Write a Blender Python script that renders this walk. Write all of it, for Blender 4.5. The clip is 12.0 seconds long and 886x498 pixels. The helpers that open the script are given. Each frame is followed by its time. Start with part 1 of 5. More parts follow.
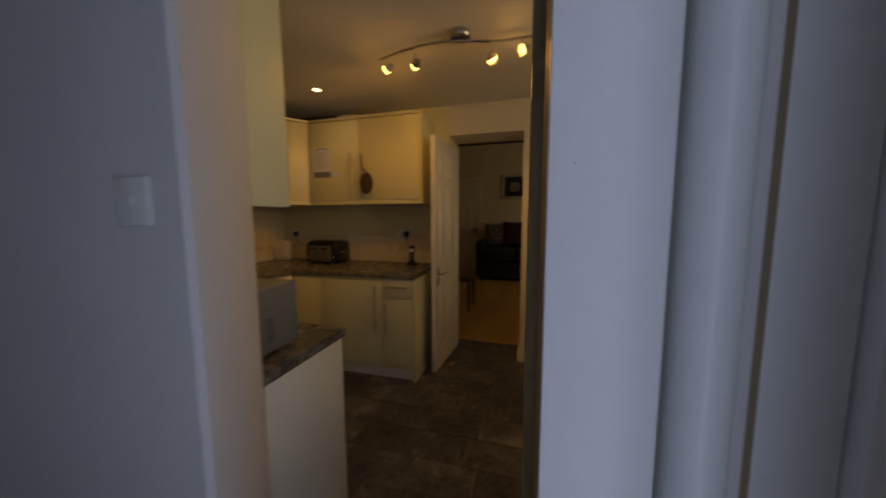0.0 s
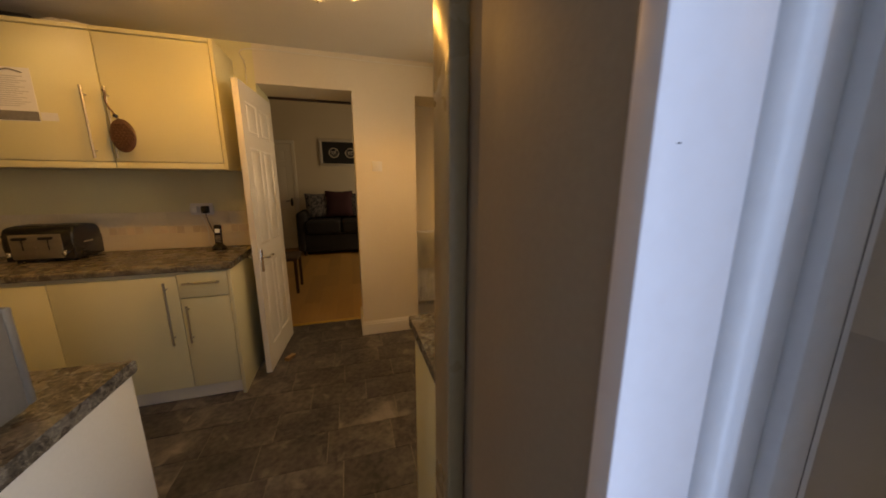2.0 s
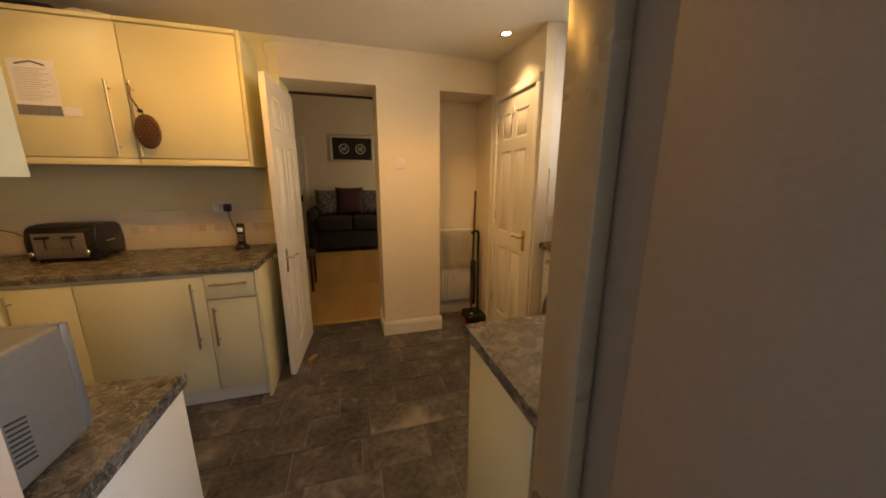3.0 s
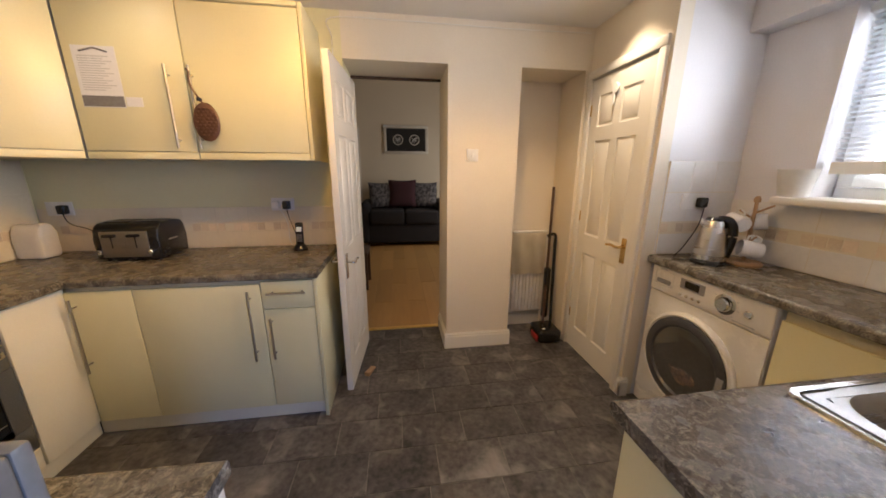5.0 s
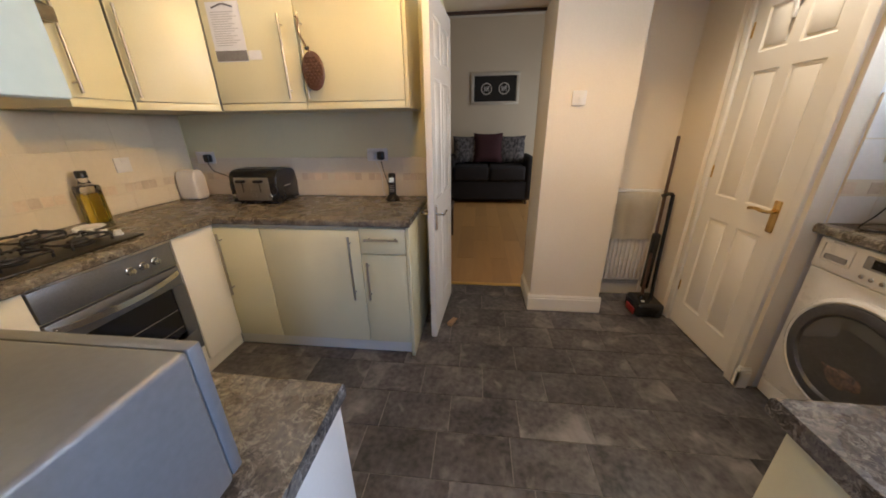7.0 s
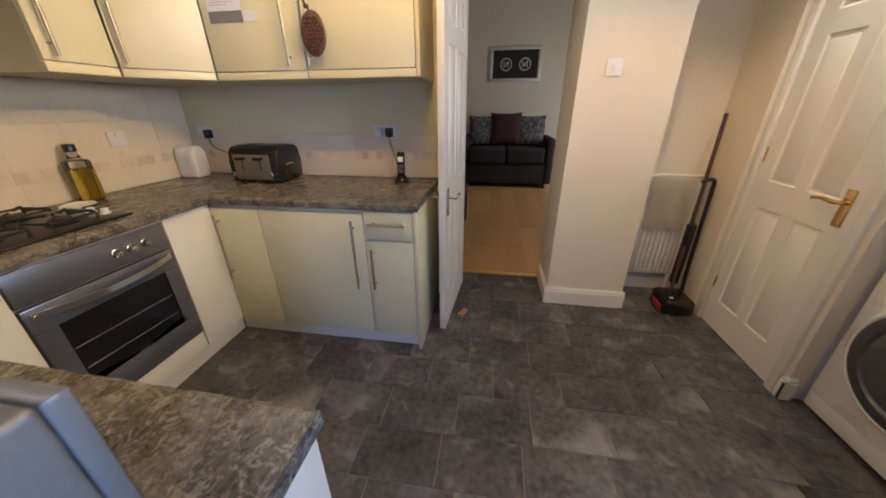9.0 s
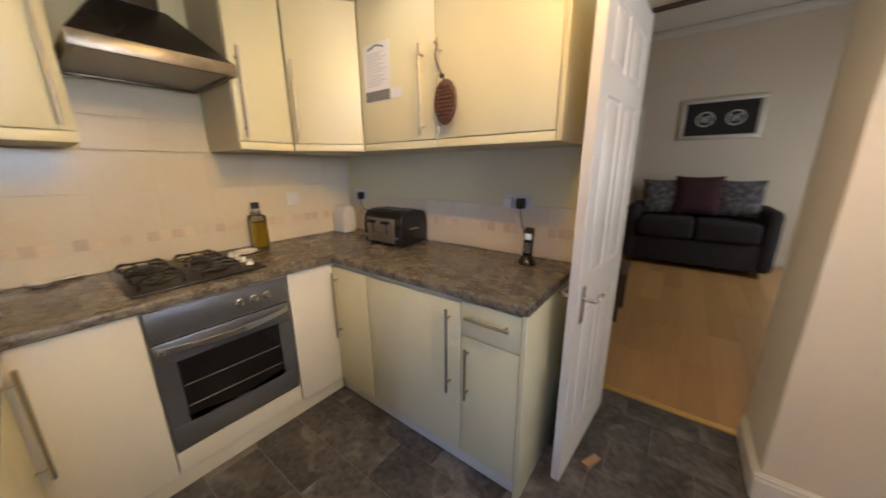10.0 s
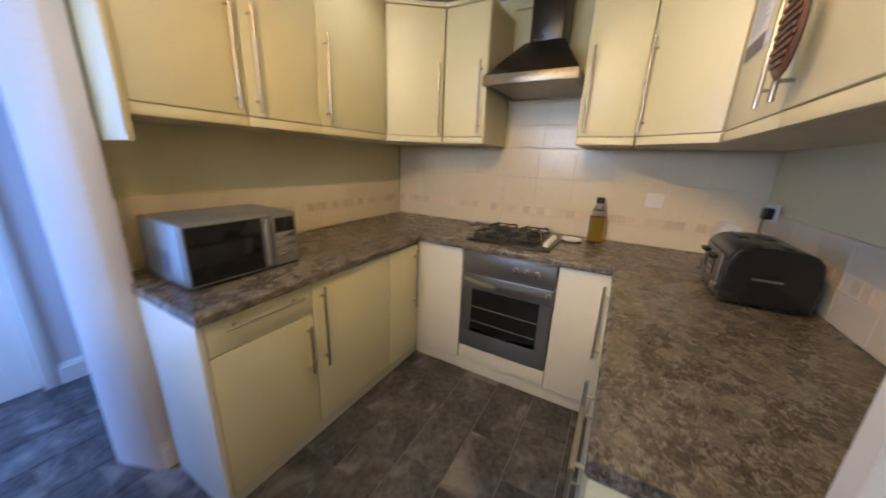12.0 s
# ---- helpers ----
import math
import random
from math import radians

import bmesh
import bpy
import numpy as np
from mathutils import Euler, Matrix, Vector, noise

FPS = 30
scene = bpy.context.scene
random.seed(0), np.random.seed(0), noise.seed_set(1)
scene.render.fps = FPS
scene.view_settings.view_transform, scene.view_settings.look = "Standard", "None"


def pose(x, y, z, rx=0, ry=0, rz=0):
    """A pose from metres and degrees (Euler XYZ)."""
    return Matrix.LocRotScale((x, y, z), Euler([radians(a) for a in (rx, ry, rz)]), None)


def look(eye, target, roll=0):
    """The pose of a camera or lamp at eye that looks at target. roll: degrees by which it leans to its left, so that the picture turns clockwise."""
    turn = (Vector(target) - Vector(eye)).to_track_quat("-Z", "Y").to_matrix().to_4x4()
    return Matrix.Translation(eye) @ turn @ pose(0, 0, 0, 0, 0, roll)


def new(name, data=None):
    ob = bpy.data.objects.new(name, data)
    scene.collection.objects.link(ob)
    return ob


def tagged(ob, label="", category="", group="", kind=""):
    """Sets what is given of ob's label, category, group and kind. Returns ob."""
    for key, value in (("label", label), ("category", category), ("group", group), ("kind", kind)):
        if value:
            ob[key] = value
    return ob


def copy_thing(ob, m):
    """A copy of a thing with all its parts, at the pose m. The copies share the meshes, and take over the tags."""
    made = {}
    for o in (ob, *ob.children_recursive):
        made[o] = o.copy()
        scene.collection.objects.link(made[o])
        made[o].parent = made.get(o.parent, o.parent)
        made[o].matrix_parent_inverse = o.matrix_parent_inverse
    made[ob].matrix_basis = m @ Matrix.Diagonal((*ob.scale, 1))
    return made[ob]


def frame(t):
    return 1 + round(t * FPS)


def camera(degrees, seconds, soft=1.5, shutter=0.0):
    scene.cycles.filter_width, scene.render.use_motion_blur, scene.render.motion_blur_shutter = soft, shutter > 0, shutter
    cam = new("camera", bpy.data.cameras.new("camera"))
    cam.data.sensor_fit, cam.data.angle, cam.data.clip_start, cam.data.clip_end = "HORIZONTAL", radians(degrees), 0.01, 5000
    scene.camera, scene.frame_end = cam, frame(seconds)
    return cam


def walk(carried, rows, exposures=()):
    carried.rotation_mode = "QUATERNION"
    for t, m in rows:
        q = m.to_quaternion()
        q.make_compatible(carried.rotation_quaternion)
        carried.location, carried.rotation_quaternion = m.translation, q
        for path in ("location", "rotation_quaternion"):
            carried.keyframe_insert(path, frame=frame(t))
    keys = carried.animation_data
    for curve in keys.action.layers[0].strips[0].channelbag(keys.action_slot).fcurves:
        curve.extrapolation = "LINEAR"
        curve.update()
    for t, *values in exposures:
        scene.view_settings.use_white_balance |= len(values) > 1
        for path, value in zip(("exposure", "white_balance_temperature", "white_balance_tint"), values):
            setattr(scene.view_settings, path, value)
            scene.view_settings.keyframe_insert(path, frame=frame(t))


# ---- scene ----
cam = camera(109.2, 12.0, soft=1.7, shutter=0.4)
PATH = [
    (0, (2.704, -0.546, 1.371), (2.166, 1.369, 1.167), -0.2),
    (0.5, (2.601, -0.448, 1.422), (2.776, 1.539, 1.274), -0.4),
    (1, (2.606, -0.434, 1.397), (3.184, 1.467, 1.17), 0.0),
    (1.5, (2.616, -0.412, 1.394), (3.239, 1.461, 1.07), 0.0),
    (2, (2.545, -0.427, 1.388), (3.104, 1.451, 0.986), -0.0),
    (2.5, (2.432, -0.375, 1.395), (2.98, 1.499, 0.962), 0.2),
    (4.3, (2.318, -0.037, 1.418), (2.753, 1.875, 1.025), -0.1),
    (4.5, (2.285, 0.023, 1.423), (2.592, 1.957, 1.016), -0.3),
    (5, (2.254, 0.096, 1.427), (2.531, 2.018, 0.948), 0.2),
    (5.5, (2.261, 0.143, 1.407), (2.554, 2.039, 0.844), -0.2),
    (6, (2.261, 0.157, 1.403), (2.474, 2.027, 0.726), -0.2),
    (6.5, (2.19, 0.186, 1.404), (2.267, 2.066, 0.724), -0.2),
    (7, (2.182, 0.156, 1.383), (1.974, 2.009, 0.659), -0.8),
    (9, (2.175, 0.312, 1.342), (1.89, 2.115, 0.524), -0.4),
    (9.6, (2.134, 0.604, 1.42), (1.409, 2.38, 0.856), -0.9),
    (10, (2.187, 0.776, 1.384), (1.022, 2.325, 0.89), -0.4),
    (10.5, (2.243, 1.025, 1.458), (0.561, 1.944, 0.884), -0.4),
    (11, (2.194, 1.313, 1.406), (0.263, 1.51, 0.927), -0.8),
    (11.5, (2.205, 1.557, 1.454), (0.316, 1.125, 0.958), -0.1),
    (12, (2.303, 1.746, 1.384), (0.621, 0.813, 0.836), 2.2),
]
walk(cam, [(t, look(eye, target, roll)) for t, eye, target, roll in PATH],
     exposures=[(0.0, -2.75, 13500, 15), (0.5, -2.45, 14000, 15), (1.0, -2.0, 13800, 15), (1.7, -1.6, 12800, 15), (2.5, -1.25, 12500, 15), (4.3, -0.6, 6600, 13), (5.0, -0.5, 6350, 13), (7.2, -0.5, 5700, 10), (9.5, -0.45, 5400, 10), (10.2, -0.45, 5700, 10), (10.8, -0.4, 5300, 10), (12.0, -0.5, 5200, 10)])

# ---- light ----
world = bpy.data.worlds.new("sky")
scene.world = world
world.use_nodes = True
wn = world.node_tree.nodes
sky = wn.new("ShaderNodeTexSky")
sky.sky_type, sky.sun_disc, sky.sun_elevation, sky.sun_rotation = "NISHITA", False, radians(35), radians(120)
sky.dust_density, sky.air_density = 3.0, 1.2
world.node_tree.links.new(sky.outputs[0], wn["Background"].inputs[0])
wn["Background"].inputs[1].default_value = 0.14


def lamp(name, kind, loc, energy, colour, size=0.03, target=None, spot=None, blend=0.6):
    d = bpy.data.lights.new(name, kind)
    d.energy, d.color = energy, colour
    if kind == "AREA":
        d.shape, d.size, d.size_y = "RECTANGLE", size[0], size[1]
    elif kind == "SUN":
        d.angle = radians(size)
    else:
        d.shadow_soft_size = size
    if kind == "SPOT":
        d.spot_size, d.spot_blend = radians(spot), blend
    ob = new(name, d)
    ob.matrix_world = look(loc, target) if target else pose(*loc)
    return ob


WARM = (1.0, 0.57, 0.17)
HALO = (1.0, 0.80, 0.56)
lamp("overcast_sun", "SUN", (12, 4, 12), 0.9, (1.0, 0.97, 0.93), 20, target=(4, 0, 0))
SPOTS = [(1.81, 1.35, 2.285), (2.01, 1.322, 2.27), (2.47, 1.325, 2.245), (2.63, 1.325, 2.275)]
SPOT_WATTS = [12, 24, 34, 80]
SPOT_WIDE = [104, 110, 62, 84]
SPOT_AIM = [(0.3, 1.9, 1.6), (1.3, 2.1, 1.9), (3.25, 2.7, 0.6), (0.0, 0.95, 1.2)]
for place, aim, watts, wide in zip(SPOTS, SPOT_AIM, SPOT_WATTS, SPOT_WIDE):
    mouth = Vector(place) + 0.05 * (Vector(aim) - Vector(place)).normalized()
    lamp("spot_beam", "SPOT", mouth, watts, WARM, 0.02, target=aim, spot=wide, blend=0.7)
    lamp("spot_bulb", "SPOT", (place[0], place[1], place[2] - 0.035), 8, WARM, 0.018, target=(place[0], place[1], 0), spot=168, blend=0.35)
    lamp("spot_spill", "POINT", (place[0], place[1], place[2] - 0.04), 1.2, WARM, 0.02)
DOWN = [(1.0, 1.75), (3.48, 1.93), (0.92, 0.62)]
for place, watts, wide in zip(DOWN, (9, 52, 9), (130, 100, 130)):
    lamp("downlight_bulb", "SPOT", (place[0], place[1], 2.385), watts, HALO, 0.03, target=(place[0], place[1], 0), spot=wide, blend=0.8)
lamp("window_daylight", "AREA", (4.4, 0.72, 1.70), 92, (0.90, 0.94, 1.0), (1.1, 0.75), target=(2.0, 0.9, 1.0))
lamp("hall_door_daylight", "AREA", (2.858, -0.70, 1.1), 42, (0.24, 0.44, 0.97), (0.4, 1.75), target=(2.0, -0.57, 1.1))
# Fill lamp at an unseen window opening, added to brighten the living room.
lamp("living_window_daylight", "AREA", (4.56, 5.4, 1.5), 34, (1.0, 0.93, 0.82), (1.4, 1.1), target=(1.0, 5.4, 1.0))

# ---- materials ----


def mat(name, c1, c2=None, rough=0.5, metal=0.0, scale=6.0, fine=60.0, bump=0.05, amount=0.6, gloss_var=0.1, stretch=(1, 1, 1), vary=0.0, coat=0.0, spec=0.5):
    """Base colour drifting between two tones at two scales, with fine relief. vary: tone shift from piece to piece."""
    m = bpy.data.materials.new(name)
    m.use_nodes = True
    nt = m.node_tree
    n, l = nt.nodes, nt.links
    b = n["Principled BSDF"]
    c2 = c2 or tuple(v * 0.86 for v in c1)
    tc, mp = n.new("ShaderNodeTexCoord"), n.new("ShaderNodeMapping")
    mp.inputs["Scale"].default_value = stretch
    l.new(tc.outputs["Object"], mp.inputs[0])
    vec = mp.outputs[0]
    info = n.new("ShaderNodeObjectInfo")
    if vary:
        add = n.new("ShaderNodeVectorMath")
        add.operation = "MULTIPLY_ADD"
        l.new(info.outputs["Random"], add.inputs[0])
        add.inputs[1].default_value = (37, 53, 71)
        l.new(vec, add.inputs[2])
        vec = add.outputs[0]
    big, small = n.new("ShaderNodeTexNoise"), n.new("ShaderNodeTexNoise")
    for t, s, d in ((big, scale, 4), (small, fine, 6)):
        t.inputs["Scale"].default_value, t.inputs["Detail"].default_value = s, d
        l.new(vec, t.inputs["Vector"])
    mix = n.new("ShaderNodeMath")
    mix.operation = "MULTIPLY_ADD"
    l.new(small.outputs[0], mix.inputs[0])
    mix.inputs[1].default_value = 0.5
    half = n.new("ShaderNodeMath")
    half.operation = "MULTIPLY"
    l.new(big.outputs[0], half.inputs[0])
    half.inputs[1].default_value = 0.5
    l.new(half.outputs[0], mix.inputs[2])
    ramp = n.new("ShaderNodeValToRGB")
    ramp.color_ramp.elements[0].position, ramp.color_ramp.elements[1].position = 0.5 - 0.25 * amount, 0.5 + 0.25 * amount
    ramp.color_ramp.elements[0].color, ramp.color_ramp.elements[1].color = (*c2, 1), (*c1, 1)
    l.new(mix.outputs[0], ramp.inputs[0])
    out = ramp.outputs[0]
    if vary:
        hsv = n.new("ShaderNodeHueSaturation")
        mr = n.new("ShaderNodeMapRange")
        mr.inputs["To Min"].default_value, mr.inputs["To Max"].default_value = 1 - vary, 1 + vary
        l.new(info.outputs["Random"], mr.inputs[0])
        l.new(mr.outputs[0], hsv.inputs["Value"])
        l.new(out, hsv.inputs["Color"])
        out = hsv.outputs[0]
    l.new(out, b.inputs["Base Color"])
    rr = n.new("ShaderNodeMapRange")
    rr.inputs["To Min"].default_value, rr.inputs["To Max"].default_value = max(rough - gloss_var, 0.02), min(rough + gloss_var, 1)
    l.new(big.outputs[0], rr.inputs[0])
    l.new(rr.outputs[0], b.inputs["Roughness"])
    b.inputs["Metallic"].default_value = metal
    b.inputs["Coat Weight"].default_value = coat
    b.inputs["Specular IOR Level"].default_value = spec
    if bump:
        bp = n.new("ShaderNodeBump")
        bp.inputs["Strength"].default_value, bp.inputs["Distance"].default_value = bump, 0.01
        l.new(small.outputs[0], bp.inputs["Height"])
        l.new(bp.outputs[0], b.inputs["Normal"])
    return m


def glow(name, colour, strength):
    m = bpy.data.materials.new(name)
    m.use_nodes = True
    b = m.node_tree.nodes["Principled BSDF"]
    b.inputs["Base Color"].default_value = (0.8, 0.8, 0.8, 1)
    b.inputs["Emission Color"].default_value = (*colour, 1)
    b.inputs["Emission Strength"].default_value = strength
    return m


def glass(name, colour=(1, 1, 1), rough=0.02, ior=1.45):
    m = bpy.data.materials.new(name)
    m.use_nodes = True
    b = m.node_tree.nodes["Principled BSDF"]
    b.inputs["Base Color"].default_value = (*colour, 1)
    b.inputs["Transmission Weight"].default_value = 1.0
    b.inputs["Roughness"].default_value, b.inputs["IOR"].default_value = rough, ior
    return m


def stone_top():
    """Mottled brown laminate worktop: cloudy patches, dark flecks and pale veins."""
    m = mat("worktop_laminate", (0.185, 0.158, 0.12), (0.030, 0.025, 0.0195), rough=0.27, scale=12, fine=90, bump=0.06, amount=0.7, gloss_var=0.08)
    nt = m.node_tree
    n, l = nt.nodes, nt.links
    b = n["Principled BSDF"]
    src = b.inputs["Base Color"].links[0].from_socket
    tc = n["Texture Coordinate"]
    ns = n.new("ShaderNodeTexNoise")
    ns.inputs["Scale"].default_value, ns.inputs["Detail"].default_value, ns.inputs["Roughness"].default_value = 42, 10, 0.82
    ns.inputs["Distortion"].default_value = 1.1
    l.new(tc.outputs["Object"], ns.inputs["Vector"])
    r = n.new("ShaderNodeValToRGB")
    r.color_ramp.elements[0].position, r.color_ramp.elements[1].position = 0.50, 0.57
    r.color_ramp.elements[0].color, r.color_ramp.elements[1].color = (0, 0, 0, 1), (0.7, 0.7, 0.7, 1)
    l.new(ns.outputs[0], r.inputs[0])
    mx = n.new("ShaderNodeMix")
    mx.data_type = "RGBA"
    l.new(r.outputs[0], mx.inputs["Factor"])
    l.new(src, mx.inputs[6])
    mx.inputs[7].default_value = (0.34, 0.30, 0.23, 1)
    flecks = n.new("ShaderNodeTexNoise")
    flecks.inputs["Scale"].default_value, flecks.inputs["Detail"].default_value, flecks.inputs["Roughness"].default_value = 70, 6, 0.75
    flecks.inputs["Distortion"].default_value = 1.6
    l.new(tc.outputs["Object"], flecks.inputs["Vector"])
    fr = n.new("ShaderNodeValToRGB")
    fr.color_ramp.elements[0].position, fr.color_ramp.elements[1].position = 0.54, 0.61
    fr.color_ramp.elements[0].color, fr.color_ramp.elements[1].color = (0, 0, 0, 1), (0.85, 0.85, 0.85, 1)
    l.new(flecks.outputs[0], fr.inputs[0])
    dark = n.new("ShaderNodeMix")
    dark.data_type = "RGBA"
    l.new(fr.outputs[0], dark.inputs["Factor"])
    l.new(mx.outputs[2], dark.inputs[6])
    dark.inputs[7].default_value = (0.030, 0.023, 0.018, 1)
    l.new(dark.outputs[2], b.inputs["Base Color"])
    return m


def slate_tile():
    """Dark slate-look vinyl with cloudy pale patches, a little different on each tile."""
    m = mat("slate_vinyl", (0.132, 0.121, 0.118), (0.027, 0.0245, 0.0255), rough=0.40, scale=5.5, fine=34, bump=0.12, amount=0.6, vary=0.18, gloss_var=0.12)
    nt = m.node_tree
    n, l = nt.nodes, nt.links
    b = n["Principled BSDF"]
    src = b.inputs["Base Color"].links[0].from_socket
    vm = [x for x in n if x.bl_idname == "ShaderNodeVectorMath"][0]
    ns = n.new("ShaderNodeTexNoise")
    ns.inputs["Scale"].default_value, ns.inputs["Detail"].default_value, ns.inputs["Distortion"].default_value = 5.5, 8, 0.8
    l.new(vm.outputs[0], ns.inputs["Vector"])
    r = n.new("ShaderNodeValToRGB")
    r.color_ramp.elements[0].position, r.color_ramp.elements[1].position = 0.55, 0.78
    r.color_ramp.elements[0].color, r.color_ramp.elements[1].color = (0, 0, 0, 1), (0.7, 0.7, 0.7, 1)
    l.new(ns.outputs[0], r.inputs[0])
    mx = n.new("ShaderNodeMix")
    mx.data_type = "RGBA"
    l.new(r.outputs[0], mx.inputs["Factor"])
    l.new(src, mx.inputs[6])
    mx.inputs[7].default_value = (0.34, 0.315, 0.29, 1)
    l.new(mx.outputs[2], b.inputs["Base Color"])
    return m


MAGNOLIA = mat("magnolia_paint", (0.74, 0.66, 0.53), (0.70, 0.62, 0.49), rough=0.75, scale=2, fine=120, bump=0.05)
CREAMWALL = mat("cream_wall_paint", (0.70, 0.65, 0.40), (0.66, 0.61, 0.37), rough=0.7, scale=2, fine=120, bump=0.05)
WHITEWALL = mat("white_wall_paint", (0.74, 0.72, 0.72), (0.69, 0.67, 0.67), rough=0.7, scale=2, fine=120, bump=0.05)
HALLPAINT = mat("hall_paint", (0.70, 0.67, 0.66), (0.64, 0.61, 0.60), rough=0.7, scale=2, fine=110, bump=0.06)
TAUPE = mat("taupe_wall_end", (0.31, 0.235, 0.16), (0.275, 0.205, 0.14), rough=0.6, scale=2, fine=110, bump=0.06)
CEIL = mat("ceiling_paint", (0.74, 0.71, 0.66), (0.69, 0.66, 0.60), rough=0.85, scale=2, fine=90, bump=0.08)
GLOSS = mat("white_gloss_paint", (0.76, 0.72, 0.64), (0.745, 0.705, 0.625), rough=0.34, gloss_var=0.03, scale=2, fine=70, bump=0.03)
GLOSSW = mat("white_trim_paint", (0.73, 0.71, 0.72), (0.70, 0.675, 0.68), rough=0.38, gloss_var=0.04, scale=3, fine=60, bump=0.06)
# Cream gloss taken down to brown, the post's shade put into the colour.
OFFGLOSS = mat("shaded_cream_gloss", (0.36, 0.265, 0.15), (0.32, 0.235, 0.13), rough=0.30, scale=4, fine=70, bump=0.03)
CREAM = mat("cream_door_laminate", (0.72, 0.665, 0.42), (0.69, 0.635, 0.39), rough=0.36, scale=3, fine=140, bump=0.015, gloss_var=0.06)
CARCASS = mat("cream_carcass_board", (0.64, 0.58, 0.40), (0.59, 0.53, 0.36), rough=0.5, scale=3, fine=100, bump=0.02)
# Pale end panel colour; on the oven-side fronts it stands for daylight on cream.
END_AND_DAYLIT = mat("pale_end_and_daylit_front", (0.75, 0.72, 0.62), (0.71, 0.68, 0.575), rough=0.4, scale=3, fine=100, bump=0.02)
TOP = stone_top()
SLATE = slate_tile()
GROUT = mat("floor_joint", (0.27, 0.245, 0.22), (0.13, 0.12, 0.11), rough=0.8, scale=8, fine=80, bump=0.1)
OAK = mat("oak_laminate", (0.50, 0.30, 0.115), (0.42, 0.24, 0.085), rough=0.35, scale=2.5, fine=30, bump=0.03, stretch=(9, 1, 1), vary=0.13)
STRIP = mat("brass_threshold", (0.80, 0.55, 0.18), (0.7, 0.46, 0.13), rough=0.35, metal=0.7, scale=5, bump=0.02)
TILE = mat("cream_wall_tile", (0.74, 0.66, 0.50), (0.70, 0.615, 0.46), rough=0.22, scale=5, fine=50, bump=0.02, vary=0.03)
TILEW = mat("white_wall_tile", (0.76, 0.74, 0.70), (0.71, 0.69, 0.65), rough=0.2, scale=5, fine=50, bump=0.02, vary=0.03)
MOSAIC = mat("beige_border_tile", (0.68, 0.57, 0.42), (0.60, 0.48, 0.34), rough=0.35, scale=20, fine=90, bump=0.06, vary=0.16)
TGROUT = mat("tile_grout", (0.71, 0.63, 0.475), (0.67, 0.59, 0.44), rough=0.85, scale=10, fine=90, bump=0.08)
STEEL = mat("brushed_steel", (0.60, 0.58, 0.55), (0.50, 0.48, 0.46), rough=0.28, metal=1.0, scale=4, fine=120, bump=0.02, stretch=(1, 1, 8))
DULLSTEEL = mat("dull_grey_steel", (0.30, 0.275, 0.24), (0.23, 0.21, 0.18), rough=0.42, metal=0.8, scale=4, fine=120, bump=0.02, stretch=(1, 1, 8))
CHROME = mat("polished_chrome", (0.75, 0.74, 0.72), (0.68, 0.67, 0.65), rough=0.12, metal=1.0, scale=4, bump=0)
NICKEL = mat("satin_nickel_bar", (0.50, 0.46, 0.38), (0.43, 0.39, 0.32), rough=0.38, metal=1.0, scale=4, bump=0)
BRASS = mat("polished_brass", (0.78, 0.55, 0.22), (0.66, 0.44, 0.16), rough=0.25, metal=1.0, scale=8, bump=0)
OVENSTEEL = mat("blue_grey_oven_steel", (0.25, 0.26, 0.29), (0.20, 0.21, 0.24), rough=0.34, metal=0.8, scale=3, fine=150, bump=0.02, stretch=(1, 8, 1))
BLACK = mat("black_plastic", (0.014, 0.013, 0.013), (0.008, 0.008, 0.008), rough=0.25, scale=6, bump=0.02)
MATBLACK = mat("black_enamel", (0.02, 0.018, 0.018), (0.01, 0.01, 0.01), rough=0.45, scale=9, fine=80, bump=0.08)
DARKGLASS = mat("dark_oven_glass", (0.012, 0.012, 0.013), (0.006, 0.006, 0.007), rough=0.07, scale=3, bump=0)
RIM = mat("dull_steel_rim", (0.30, 0.26, 0.20), (0.2, 0.17, 0.13), rough=0.35, metal=1.0, scale=6, bump=0.02)
HOODBLACK = mat("dark_hood_steel", (0.05, 0.043, 0.036), (0.03, 0.026, 0.022), rough=0.3, metal=0.7, scale=4, fine=80, bump=0.02)
MESH = mat("hood_filter_mesh", (0.42, 0.39, 0.33), (0.30, 0.28, 0.24), rough=0.4, metal=0.7, scale=30, fine=250, bump=0.3)
WHITEGOODS = mat("white_enamel", (0.76, 0.73, 0.68), (0.72, 0.69, 0.64), rough=0.28, scale=3, bump=0.01)
GREYPLASTIC = mat("grey_plastic", (0.32, 0.31, 0.31), (0.26, 0.25, 0.25), rough=0.35, scale=4, bump=0.02)
SILVER = mat("silver_paint", (0.25, 0.25, 0.24), (0.215, 0.215, 0.205), rough=0.35, metal=0.35, scale=4, fine=90, bump=0.02)
CLOTH = mat("mixed_laundry", (0.22, 0.14, 0.11), (0.07, 0.06, 0.07), rough=0.9, scale=9, fine=80, bump=0.4, amount=0.3)
DRUM = mat("dark_grey_drum", (0.10, 0.098, 0.105), (0.07, 0.068, 0.073), rough=0.32, metal=0.3, scale=6, bump=0.02)
WHITEPL = mat("white_plastic", (0.75, 0.73, 0.69), (0.70, 0.68, 0.64), rough=0.35, scale=5, bump=0.01)
UPVC = mat("white_upvc", (0.74, 0.76, 0.78), (0.69, 0.71, 0.74), rough=0.3, scale=3, bump=0.01)
GASKET = mat("black_gasket", (0.02, 0.02, 0.022), (0.012, 0.012, 0.014), rough=0.6, scale=9, bump=0.04)
